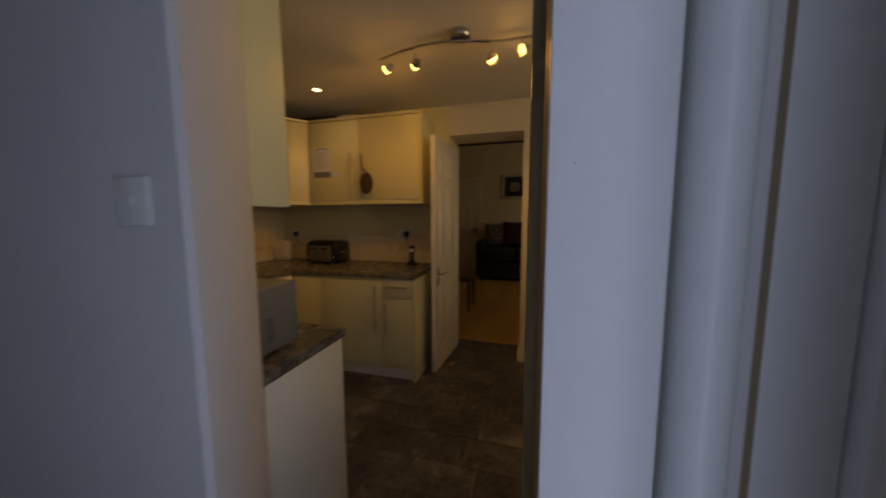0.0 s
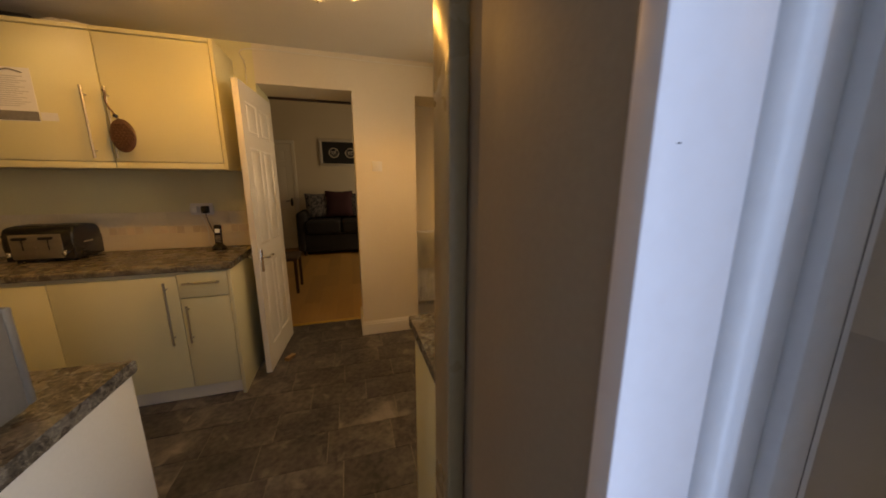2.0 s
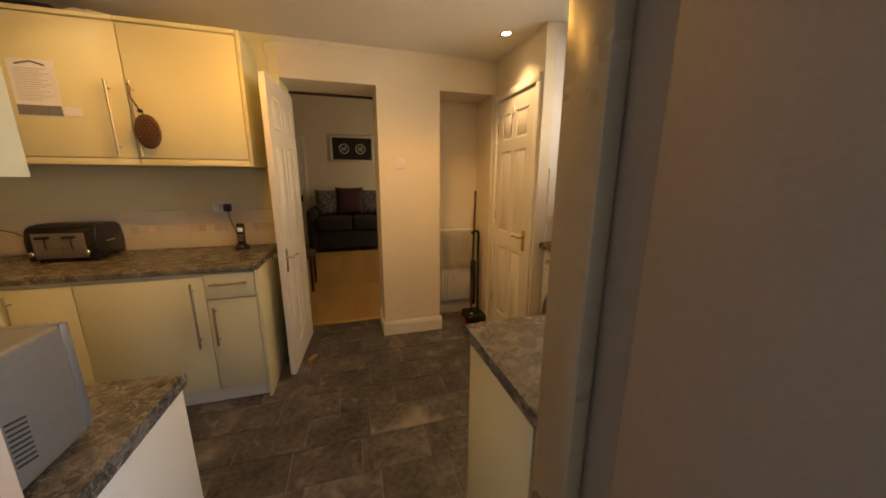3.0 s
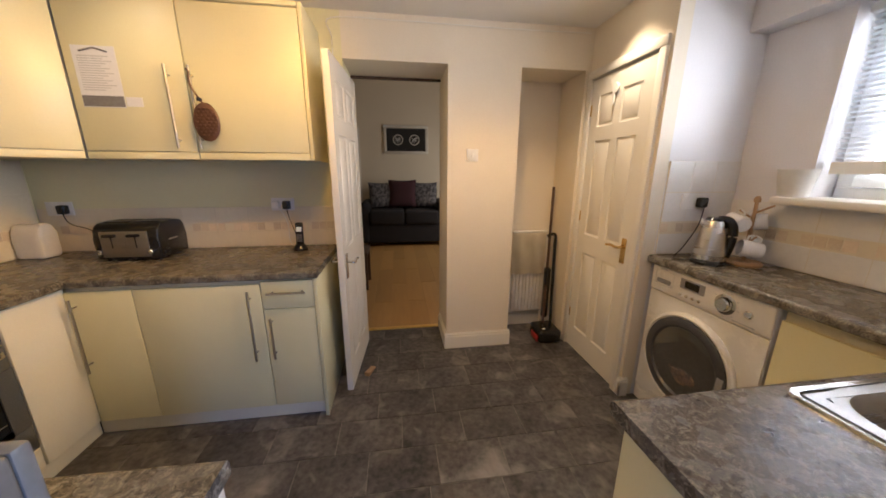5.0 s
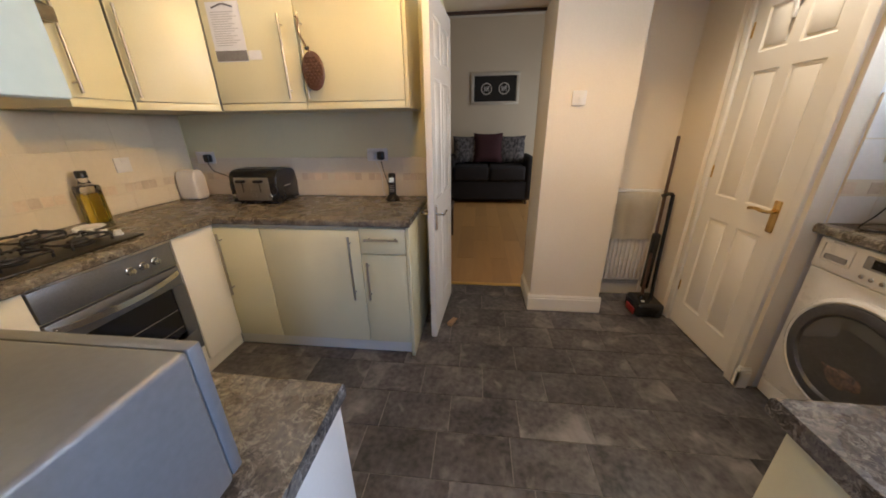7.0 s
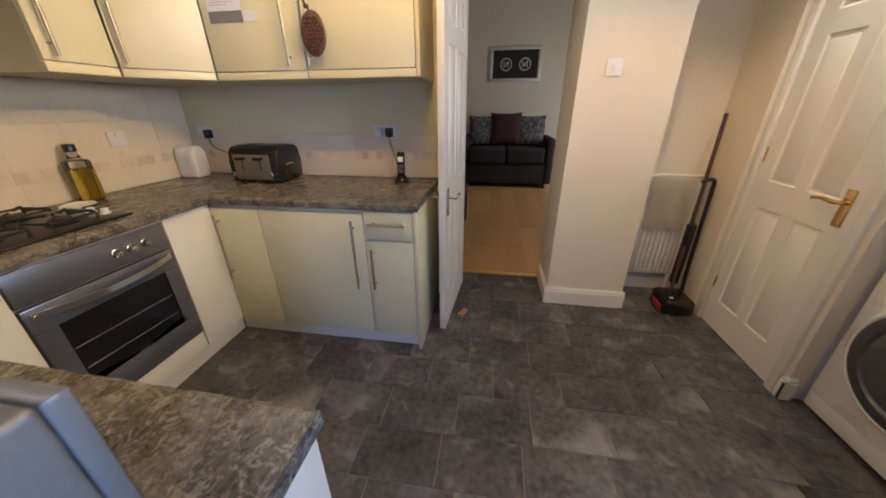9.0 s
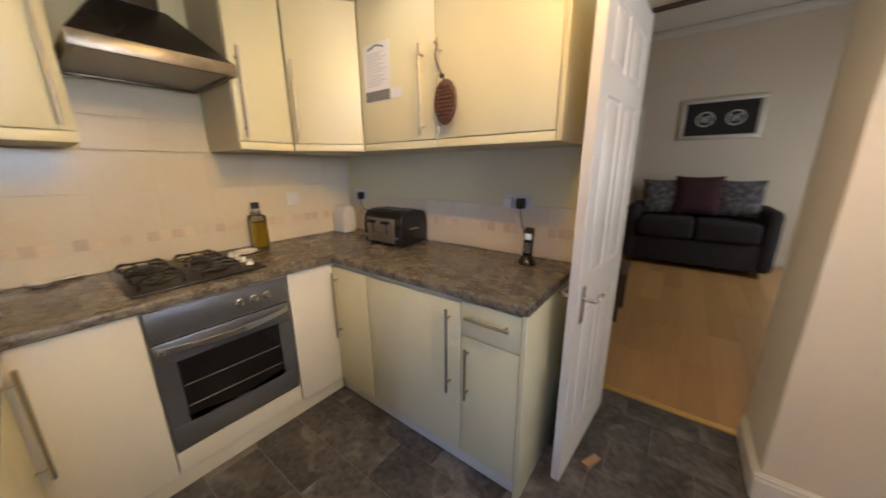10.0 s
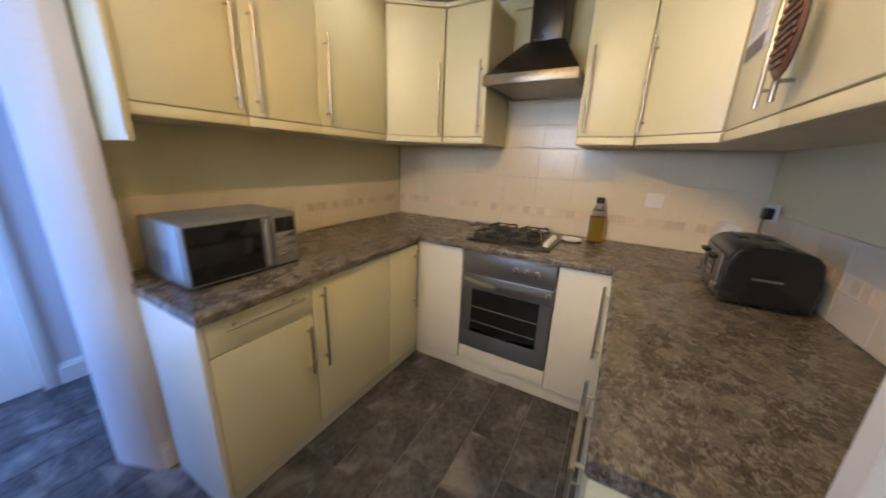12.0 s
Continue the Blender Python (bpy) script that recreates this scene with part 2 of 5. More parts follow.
PAPER = mat("printed_paper", (0.74, 0.73, 0.72), (0.69, 0.68, 0.67), rough=0.8, scale=9, bump=0.03)
INK = mat("grey_print", (0.20, 0.19, 0.18), (0.15, 0.14, 0.13), rough=0.8, scale=20, bump=0)
PALEINK = mat("pale_print", (0.52, 0.51, 0.50), (0.46, 0.45, 0.44), rough=0.8, scale=20, bump=0)
LEATHER = mat("brown_leather", (0.11, 0.05, 0.027), (0.07, 0.03, 0.016), rough=0.45, scale=8, fine=120, bump=0.15)
TOWEL = mat("cream_towel", (0.78, 0.71, 0.57), (0.70, 0.63, 0.49), rough=0.95, scale=12, fine=160, bump=0.5)
SOFA = mat("charcoal_sofa_fabric", (0.022, 0.020, 0.024), (0.012, 0.011, 0.014), rough=0.9, scale=7, fine=220, bump=0.3)
PLUM = mat("plum_cushion_fabric", (0.055, 0.016, 0.024), (0.035, 0.010, 0.015), rough=0.85, scale=7, fine=200, bump=0.3)
PATTERN = mat("patterned_cushion_fabric", (0.19, 0.18, 0.19), (0.028, 0.027, 0.035), rough=0.85, scale=16, fine=60, bump=0.3, amount=0.25, stretch=(1.5, 1, 0.7))
DARKWOOD = mat("dark_stained_wood", (0.075, 0.035, 0.018), (0.045, 0.02, 0.011), rough=0.4, scale=4, fine=40, bump=0.05, stretch=(8, 8, 1))
PINE = mat("turned_pale_wood", (0.42, 0.26, 0.13), (0.33, 0.19, 0.09), rough=0.5, scale=6, fine=50, bump=0.04, stretch=(6, 6, 1))
SILVERFRAME = mat("silver_picture_frame", (0.78, 0.75, 0.68), (0.62, 0.59, 0.53), rough=0.4, metal=0.45, scale=8, bump=0.05)
OIL = glass("cooking_oil", (0.72, 0.55, 0.05), 0.02, 1.35)
CLEAR = glass("clear_glass")
CHINA = mat("white_china", (0.76, 0.74, 0.71), (0.70, 0.68, 0.65), rough=0.12, scale=5, bump=0)
BLUEPL = mat("blue_sponge", (0.02, 0.10, 0.42), (0.015, 0.07, 0.32), rough=0.7, scale=30, bump=0.3)
REDPL = mat("red_plastic", (0.40, 0.03, 0.02), (0.3, 0.02, 0.015), rough=0.35, scale=6, bump=0)
RENDERWALL = mat("pale_rendered_wall", (0.72, 0.70, 0.67), (0.60, 0.58, 0.55), rough=0.9, scale=1.2, fine=40, bump=0.2)
PAVING = mat("grey_paving", (0.26, 0.25, 0.24), (0.18, 0.175, 0.17), rough=0.9, scale=2, fine=30, bump=0.2)
SLATEROOF = mat("grey_roof", (0.12, 0.12, 0.13), (0.08, 0.08, 0.09), rough=0.8, scale=5, fine=40, bump=0.2)
BULB = glow("lit_halogen", (1.0, 0.66, 0.26), 45)
LED = glow("lit_downlight", (1.0, 0.86, 0.66), 30)
LCD = glow("phone_display", (0.7, 0.9, 0.8), 0.2)

# ---- building helpers ----


def box(bm, x0, y0, z0, x1, y1, z1, bevel=0.0, seg=2):
    r = bmesh.ops.create_cube(bm, size=1.0)
    vs = r["verts"]
    bmesh.ops.transform(bm, matrix=Matrix.LocRotScale(((x0 + x1) / 2, (y0 + y1) / 2, (z0 + z1) / 2), None, (abs(x1 - x0), abs(y1 - y0), abs(z1 - z0))), verts=vs)
    if bevel:
        es = list({e for v in vs for e in v.link_edges})
        return bmesh.ops.bevel(bm, geom=es, offset=bevel, segments=seg, profile=0.5, affect="EDGES")["verts"]
    return vs


def rod(bm, a, b, r0, r1=None, seg=16):
    """A round bar from a to b."""
    a, b = Vector(a), Vector(b)
    m = Matrix.Translation((a + b) / 2) @ (b - a).to_track_quat("Z", "Y").to_matrix().to_4x4()
    return bmesh.ops.create_cone(bm, cap_ends=True, segments=seg, radius1=r0, radius2=r0 if r1 is None else r1, depth=(b - a).length, matrix=m)["verts"]


def lathe(bm, profile, centre=(0, 0, 0), axis="Z", seg=32, m=None, cap=True):
    """Turn a profile of (radius, height) round an axis."""
    rings = []
    for r, h in profile:
        ring = []
        for i in range(seg):
            a = 2 * math.pi * i / seg
            ring.append(bm.verts.new((r * math.cos(a), r * math.sin(a), h)))
        rings.append(ring)
    for p, q in zip(rings, rings[1:]):
        for i in range(seg):
            j = (i + 1) % seg
            bm.faces.new((p[i], p[j], q[j], q[i]))
    for ring, flip in ((rings[0], True), (rings[-1], False)):
        if cap and profile[0 if flip else -1][0] > 1e-4:
            bm.faces.new(list(reversed(ring)) if flip else ring)
    vs = [v for ring in rings for v in ring]
    if m is None:
        m = Matrix.Translation(centre) @ {"Z": Matrix(), "Y": pose(0, 0, 0, -90), "X": pose(0, 0, 0, 0, 90)}[axis]
    bmesh.ops.transform(bm, matrix=m, verts=vs)
    return vs


def tube(bm, points, r, seg=10):
    """A smooth bent tube through the points."""
    pts = [Vector(p) for p in points]
    fine = []
    for i in range(len(pts) - 1):
        p0, p1, p2, p3 = pts[max(i - 1, 0)], pts[i], pts[i + 1], pts[min(i + 2, len(pts) - 1)]
        for k in range(6):
            t = k / 6
            fine.append(0.5 * (2 * p1 + (p2 - p0) * t + (2 * p0 - 5 * p1 + 4 * p2 - p3) * t * t + (3 * p1 - p0 - 3 * p2 + p3) * t ** 3))
    fine.append(pts[-1])
    rings = []
    for i, p in enumerate(fine):
        d = (fine[min(i + 1, len(fine) - 1)] - fine[max(i - 1, 0)]).normalized()
        q = d.to_track_quat("Z", "Y")
        rings.append([bm.verts.new(p + q @ Vector((r * math.cos(2 * math.pi * k / seg), r * math.sin(2 * math.pi * k / seg), 0))) for k in range(seg)])
    for a, b in zip(rings, rings[1:]):
        for k in range(seg):
            j = (k + 1) % seg
            bm.faces.new((a[k], a[j], b[j], b[k]))
    bm.faces.new(list(reversed(rings[0])))
    bm.faces.new(rings[-1])


def extrude_profile(bm, pts, x0, x1):
    """A profile of (y, z) drawn along x."""
    a = [bm.verts.new((x0, y, z)) for y, z in pts]
    b = [bm.verts.new((x1, y, z)) for y, z in pts]
    n = len(pts)
    for i in range(n):
        j = (i + 1) % n
        bm.faces.new((a[i], b[i], b[j], a[j]))
    bm.faces.new(a)
    bm.faces.new(list(reversed(b)))
    return a + b


def finish(bm, name, material, smooth=True):
    bmesh.ops.recalc_face_normals(bm, faces=bm.faces)
    me = bpy.data.meshes.new(name)
    bm.to_mesh(me)
    bm.free()
    me.materials.append(material)
    if smooth:
        me.polygons.foreach_set("use_smooth", [True] * len(me.polygons))
        me.set_sharp_from_angle(angle=radians(38))
    return me


def part(name, bm, material, parent, label=""):
    ob = new(name, finish(bm, name, material))
    ob.parent = parent
    return tagged(ob, label)


def thing(name, label, category, loc=(0, 0, 0), rz=0.0, group=""):
    ob = new(name)
    ob.empty_display_size = 0.1
    ob.matrix_basis = pose(*loc, 0, 0, rz)
    return tagged(ob, label, category, group)


def solid(name, label, category, bm, material, loc=(0, 0, 0), rz=0.0, group="", kind=""):
    ob = new(name, finish(bm, name, material))
    ob.matrix_basis = pose(*loc, 0, 0, rz)
    return tagged(ob, label, category, group, kind)


def structure(name, label, category, boxes, material, bevel=0.0):
    bm = bmesh.new()
    for b in boxes:
        box(bm, *b, bevel=bevel)
    return solid(name, label, category, bm, material, kind="structure")


def bar_handle(parent, x, z, length, vertical=True, y=-0.02, name="handle"):
    """A bar handle on two posts, standing off a door front at y."""
    bm = bmesh.new()
    h = length / 2
    end = [(x, y - 0.032, z - h), (x, y - 0.032, z + h)] if vertical else [(x - h, y - 0.032, z), (x + h, y - 0.032, z)]
    rod(bm, end[0], end[1], 0.0065, seg=12)
    for s in (-0.78, 0.78):
        p = (x, y, z + s * h) if vertical else (x + s * h, y, z)
        rod(bm, p, (p[0], y - 0.032, p[2]), 0.0045, seg=10)
    return part(name, bm, NICKEL, parent, "brushed nickel bar handle")

# ---- the setting ----
H = 2.40
FAR = 2.42
structure("wall_west", "cream painted kitchen wall behind the cooker", "wall", [(-0.12, -1.12, 0, 0, 2.82, H + 0.2)], CREAMWALL)
structure("wall_partition", "thin painted partition between hall and kitchen ending in a plain nib", "wall",
          [(0, -0.07, 0, 1.897, 0, H)], CREAMWALL)
bm = bmesh.new()
ring = [(1.898, -0.0755), (2.028, -0.0755), (2.040, -0.064), (2.035, -0.03), (1.965, 0.150), (1.948, 0.163), (1.898, 0.163)]
lo, hi = [bm.verts.new((x, y, 0)) for x, y in ring], [bm.verts.new((x, y, H)) for x, y in ring]
for i in range(7):
    bm.faces.new((lo[i], lo[i - 6], hi[i - 6], hi[i]))
bm.faces.new(list(reversed(lo)))
bm.faces.new(hi)
solid("wall_nib", "pale painted splayed end of the partition wall", "wall", bm, HALLPAINT, kind="structure")
structure("wall_hall_side", "plain pale lilac-grey painted hall wall beside the opening", "wall", [(0, -0.075, 0, 1.897, -0.0705, H)], HALLPAINT)
# Both boxes take one even taupe, darker than the hall paint.
structure("wall_pier", "thick brown wall end beside the opening to the kitchen", "wall", [(2.718, -0.258, 0, 2.88, -0.013, H), (2.732, -0.015, 0, 2.88, 0.075, H)], TAUPE, 0.004)
structure("wall_sink", "painted wall behind the sink run", "wall", [(2.8805, -0.222, 0, 4.45, 0.05, H)], HALLPAINT)
structure("pier_board", "white gloss board on the hall side of the wall end, chipped at its edge", "trim", [(2.715, -0.279, 0, 2.803, -0.2585, H)], GLOSSW, 0.003)
bm = bmesh.new()
rod(bm, (2.735, -0.2805, 1.412), (2.735, -0.2785, 1.412), 0.0005, seg=10)
part("nail_head", bm, GASKET, bpy.data.objects["pier_board"], "small dark nail head")
structure("opening_header", "painted head of the opening between hall and kitchen", "wall", [(2.04, -0.07, 2.12, 2.697, 0.05, H)], MAGNOLIA)
structure("wall_north", "magnolia painted wall with a doorway and a radiator niche", "wall",
          [(2.62, FAR, 0, 3.14, 2.82, H), (1.93, FAR, 2.13, 2.62, 2.82, H), (3.14, FAR, 2.13, 3.62, 2.82, H),
           (3.14, 2.76, 0, 3.62, 2.82, 2.13), (3.62, FAR, 0, 4.45, 2.82, H)], MAGNOLIA)
structure("wall_north_left", "cream painted wall behind the toaster worktop", "wall", [(-0.12, FAR, 0, 1.93, 2.82, H)], CREAMWALL)
structure("wall_closet_front", "cream painted closet wall around a panel door", "wall",
          [(3.66, 1.70, 0, 3.74, 1.77, H), (3.66, 1.77, 2.07, 3.74, 2.37, H), (3.66, 2.37, 0, 3.74, FAR, H)], MAGNOLIA)
structure("wall_closet_side", "white painted closet side wall above the washing machine", "wall", [(3.74, 1.70, 0, 4.45, 1.78, H)], WHITEWALL)
structure("wall_east", "white painted window wall", "wall",
          [(4.2, 0.05, 0, 4.45, 1.70, 1.29), (4.2, 1.36, 1.29, 4.45, 1.70, H), (4.2, 0.05, 1.29, 4.45, 0.12, H), (4.2, 0.12, 2.13, 4.45, 1.36, H)], WHITEWALL)
structure("window_beam", "boxed white beam above the kitchen window", "beam", [(4.08, 0.05, 2.125, 4.20, 1.70, H)], WHITEWALL, 0.004)
structure("ceiling", "off-white painted kitchen ceiling", "ceiling", [(-0.12, -1.12, H, 4.45, 2.82, H + 0.1)], CEIL)
structure("floor_base", "dark floor bed under the vinyl tiles", "floor", [(-0.12, -1.12, -0.1, 4.45, 2.82, -0.003)], GROUT)
# hall
# Last box runs on outdoors, unseen, to keep sky light off the back door.
structure("wall_hall_back", "pale painted hall wall with a white door, extended outdoors as a light block", "wall",
          [(0.8, -1.12, 0, 2.08, -1.0, H), (2.08, -1.12, 2.05, 2.82, -1.0, H), (2.82, -1.12, 0, 4.45, -1.0, H)], HALLPAINT)
structure("wall_hall_end", "pale painted end wall of the hall", "wall", [(0.7, -1.0, 0, 0.8, -0.07, H)], HALLPAINT)
structure("wall_hall_east", "painted wall above the back door", "wall", [(2.90, -1.0, 2.14, 3.02, -0.29, H)], HALLPAINT)
# living room
structure("wall_living_north", "beige painted living room wall", "wall", [(-0.6, 7.1, 0, 4.6, 7.22, 3.35)], MAGNOLIA)
structure("wall_living_west", "beige painted living room side wall", "wall", [(-0.72, 2.82, 0, -0.6, 7.22, 3.35)], MAGNOLIA)
# The opening in this wall is out of view, added to let light in.
structure("wall_living_east", "beige painted living room wall with an added window opening", "wall",
          [(4.6, 2.82, 0, 4.75, 4.6, 3.35), (4.6, 6.2, 0, 4.75, 7.22, 3.35), (4.6, 4.6, 0, 4.75, 6.2, 0.9), (4.6, 4.6, 2.1, 4.75, 6.2, 3.35)], MAGNOLIA)
structure("wall_living_south", "beige painted living room wall around the kitchen doorway", "wall",
          [(-0.6, 2.823, 0, 1.93, 2.86, 3.35), (2.62, 2.823, 0, 4.6, 2.86, 3.35), (1.93, 2.823, 2.13, 2.62, 2.86, 3.35)], MAGNOLIA)
structure("ceiling_living", "off-white living room ceiling", "ceiling", [(-0.72, 2.86, 3.35, 4.75, 7.22, 3.45)], CEIL)
structure("coving_living", "white coving along the top of the living room wall", "coving", [(-0.6, 7.03, 3.24, 4.6, 7.099, 3.349)], CEIL, 0.02)
# Dark strip stands in for the shadow gap behind the doorway head.
structure("door_head", "dark strip drawn for the shadow gap at the back of the doorway head", "door frame", [(1.9305, 2.795, 2.112, 2.6195, 2.819, 2.1295)], DARKWOOD, 0.002)
structure("floor_living_base", "floor bed under the oak laminate", "floor", [(-0.72, 2.825, -0.1, 4.75, 7.22, -0.004)], OAK)
structure("ground", "grey paved ground outside the house", "ground", [(-300, -300, -0.4, 300, 300, -0.12)], PAVING)

# skirting boards with a stepped top


def skirting(name, runs):
    bm = bmesh.new()
    for (x0, y0), (x1, y1), (nx, ny) in runs:
        for t, z0, z1 in ((0.018, 0.0, 0.105), (0.013, 0.105, 0.122), (0.007, 0.122, 0.132)):
            xa, xb, ya, yb = min(x0, x1), max(x0, x1), min(y0, y1), max(y0, y1)
            if nx:
                xa, xb = (xa, xa + t * nx) if nx > 0 else (xa + t * nx, xa)
            else:
                ya, yb = (ya, ya + t * ny) if ny > 0 else (ya + t * ny, ya)
            box(bm, xa, ya, z0, xb, yb, z1, bevel=0.002, seg=1)
    return solid(name, "white gloss painted skirting board", "skirting", bm, GLOSS, kind="structure")


skirting("baseboard_pier", [((2.602, FAR), (3.158, FAR), (0, -1)), ((2.62, FAR), (2.62, 2.82), (-1, 0)), ((3.14, FAR), (3.14, 2.76), (1, 0))])
skirting("baseboard_closet", [((3.66, 1.682), (3.66, 1.72), (-1, 0)), ((3.642, 1.70), (3.70, 1.70), (0, -1))])
skirting("baseboard_hall", [((0.8, -1.0), (2.02, -1.0), (0, 1)), ((0.8, -0.0755), (2.02, -0.0755), (0, -1)), ((1.898, 0.163), (1.945, 0.163), (0, 1))])
skirting("baseboard_living", [((-0.6, 7.1), (0.6, 7.1), (0, -1)), ((1.5, 7.1), (4.6, 7.1), (0, -1)), ((-0.6, 2.86), (-0.6, 7.1), (1, 0)), ((4.6, 2.86), (4.6, 7.1), (-1, 0))])
structure("threshold_strip", "brass coloured threshold strip at the living room doorway", "threshold", [(1.93, 2.80, -0.004, 2.62, 2.845, 0.006)], STRIP, 0.003)
# cream post drawn brown: its shade sits in the base colour
structure("pier_gloss_post", "glossy cream painted post on the kitchen side of the wall end, darkened in colour for shade", "trim", [(2.697, 0.052, 0, 2.7305, 0.146, H), (2.7315, 0.0765, 0, 2.80, 0.146, H)], OFFGLOSS, 0.006)

# thin cable run along the top of the far wall
bm = bmesh.new()
tube(bm, [(1.875, FAR - 0.006, 2.12), (1.875, FAR - 0.006, 2.25), (1.88, FAR - 0.006, 2.352), (2.3, FAR - 0.006, 2.362), (3.0, FAR - 0.006, 2.358), (3.63, FAR - 0.006, 2.365)], 0.004, 8)
solid("cable", "thin white cable clipped along the top of the wall", "cable", bm, GLOSS)


# ---- panel doors ----
def panel_door(name, label, width, height, loc, rz, handle_side=1, both=False, material=GLOSS, metal=BRASS, grip=0.46):
    """A six-panel door: local x along the leaf from the hinge, faces at +-y."""
    d = thing(name, label, "door", loc, rz)
    t = 0.018
    st = width * 0.15
    cols = [(st, width / 2 - st * 0.35), (width / 2 + st * 0.35, width - st)]
    rows = [(0.09 * height, 0.40 * height), (0.47 * height, 0.80 * height), (0.845 * height, 0.945 * height)]
    xs = [0, *cols[0], *cols[1], width]
    zs = [0, *rows[0], *rows[1], *rows[2], height]
    bm = bmesh.new()
    fields = []
    for s in (-1, 1):
        g = [[bm.verts.new((x, s * t, z)) for x in xs] for z in zs]
        for k in range(len(zs) - 1):
            for i in range(len(xs) - 1):
                f = bm.faces.new((g[k][i], g[k][i + 1], g[k + 1][i + 1], g[k + 1][i]))
                if s > 0:
                    f.normal_flip()
                if i in (1, 3) and k in (1, 3, 5):
                    fields.append(f)
    bm.normal_update()
    bmesh.ops.inset_individual(bm, faces=fields, thickness=0.010, depth=-0.006)
    bmesh.ops.inset_individual(bm, faces=fields, thickness=0.008, depth=0.0)
    for a in (((0, 0), (0, height)), ((width, 0), (width, height))):
        q = [bm.verts.new((a[k][0], y, a[k][1])) for k, y in ((0, -t), (0, t), (1, t), (1, -t))]
        bm.faces.new(q)
    for z in (0, height):
        q = [bm.verts.new(p) for p in ((0, -t, z), (width, -t, z), (width, t, z), (0, t, z))]
        bm.faces.new(q)
    bmesh.ops.remove_doubles(bm, verts=bm.verts, dist=0.0001)
    part("leaf", bm, material, d)
    for x0, x1 in cols:
        for z0, z1 in rows:
            bm = bmesh.new()
            box(bm, x0 + 0.021, -t + 0.002, z0 + 0.021, x1 - 0.021, t - 0.002, z1 - 0.021, bevel=0.004)
            part("panel", bm, material, d)
    hx = width - 0.055 if handle_side > 0 else 0.055
    for s in ((-1, 1) if both else (-1,)):
        bm = bmesh.new()
        box(bm, hx - 0.021, min(s * t, s * (t + 0.007)), grip * height - 0.085, hx + 0.021, max(s * t, s * (t + 0.007)), grip * height + 0.075, bevel=0.004)
        hp = part("handle_plate", bm, metal, d, "brass handle back plate" if metal is BRASS else "silver handle back plate")
        bm = bmesh.new()
        z = grip * height + 0.02
        k = -1 if handle_side > 0 else 1
        tube(bm, [(hx, s * (t + 0.006), z), (hx, s * (t + 0.045), z), (hx + k * 0.02, s * (t + 0.052), z), (hx + k * 0.06, s * (t + 0.05), z + 0.004), (hx + k * 0.105, s * (t + 0.048), z - 0.004)], 0.0085, 12)
        part("lever", bm, metal, hp, "curved brass lever" if metal is BRASS else "curved silver lever")
    return d


leaf = panel_door("door_kitchen", "white six-panel door standing open against the cupboards", 0.652, 2.03, (1.957, 2.63, 0.008), -94.4, both=True, metal=CHROME, grip=0.42)
closet = panel_door("door_closet", "white six-panel closet door, closed, with a brass handle", 0.575, 2.035, (3.672, 2.36, 0.012), -90)
# hook on the closet door
bm = bmesh.new()
lathe(bm, [(0.005, 0), (0.03, 0.0), (0.036, 0.006), (0.03, 0.012), (0.02, 0.012)], m=pose(0.26, -0.019, 1.93, 90))
box(bm, 0.245, -0.034, 1.83, 0.262, -0.02, 1.91, bevel=0.004)
part("hook", bm, WHITEPL, closet, "white stick-on hook")
structure("closet_frame", "white gloss architrave round the closet door", "door frame",
          [(3.640, 1.725, 0, 3.672, 1.775, 2.06), (3.640, 2.368, 0, 3.672, 2.415, 2.06), (3.640, 1.725, 2.06, 3.672, 2.415, 2.115)], GLOSS, 0.006)
for z in (0.25, 1.05, 1.8):
    bm = bmesh.new()
    box(bm, 0.002, -0.024, z, 0.012, -0.017, z + 0.075, bevel=0.002)
    part("hinge", bm, BRASS, closet)
panel_door("door_hall", "white six-panel door in the hall, closed", 0.72, 2.03, (2.81, -1.04, 0.008), 180, metal=CHROME)
structure("hall_door_frame", "white gloss architrave round the hall door", "door frame",
          [(2.025, -1.05, 0, 2.085, -0.982, 2.05), (2.815, -1.05, 0, 2.865, -0.982, 2.05), (2.025, -1.05, 2.05, 2.865, -0.982, 2.11)], GLOSS, 0.005)
panel_door("door_living", "white panel door at the back of the living room", 0.74, 2.2, (0.70, 7.07, 0.008), 0, metal=BLACK)
structure("living_door_frame", "white gloss architrave round the living room door", "door frame",
          [(0.62, 7.06, 0, 0.695, 7.1, 2.22), (1.445, 7.06, 0, 1.52, 7.1, 2.22), (0.62, 7.06, 2.22, 1.52, 7.1, 2.29)], GLOSS, 0.005)
# door wedge
bm = bmesh.new()
vs = extrude_profile(bm, [(0, 0), (0.11, 0), (0.11, 0.008), (0, 0.028)], 0, 0.035)
solid("door_wedge", "small pale wooden wedge on the floor under the open door", "door stop", bm, PINE, (1.985, 2.13, 0.001), -20)

# ---- back door in white plastic, glazed ----
bd = thing("back_door", "white plastic glazed back door standing open against the wall", "door", (0, 0, 0))


def upright(ring, z0, z1):
    """A plan outline drawn straight up."""
    bm = bmesh.new()
    lo, hi = [bm.verts.new((x, y, z0)) for x, y in ring], [bm.verts.new((x, y, z1)) for x, y in ring]
    for i in range(len(ring)):
        j = (i + 1) % len(ring)
        bm.faces.new((lo[i], lo[j], hi[j], hi[i]))
    bm.faces.new(list(reversed(lo)))
    bm.faces.new(hi)
    return bm


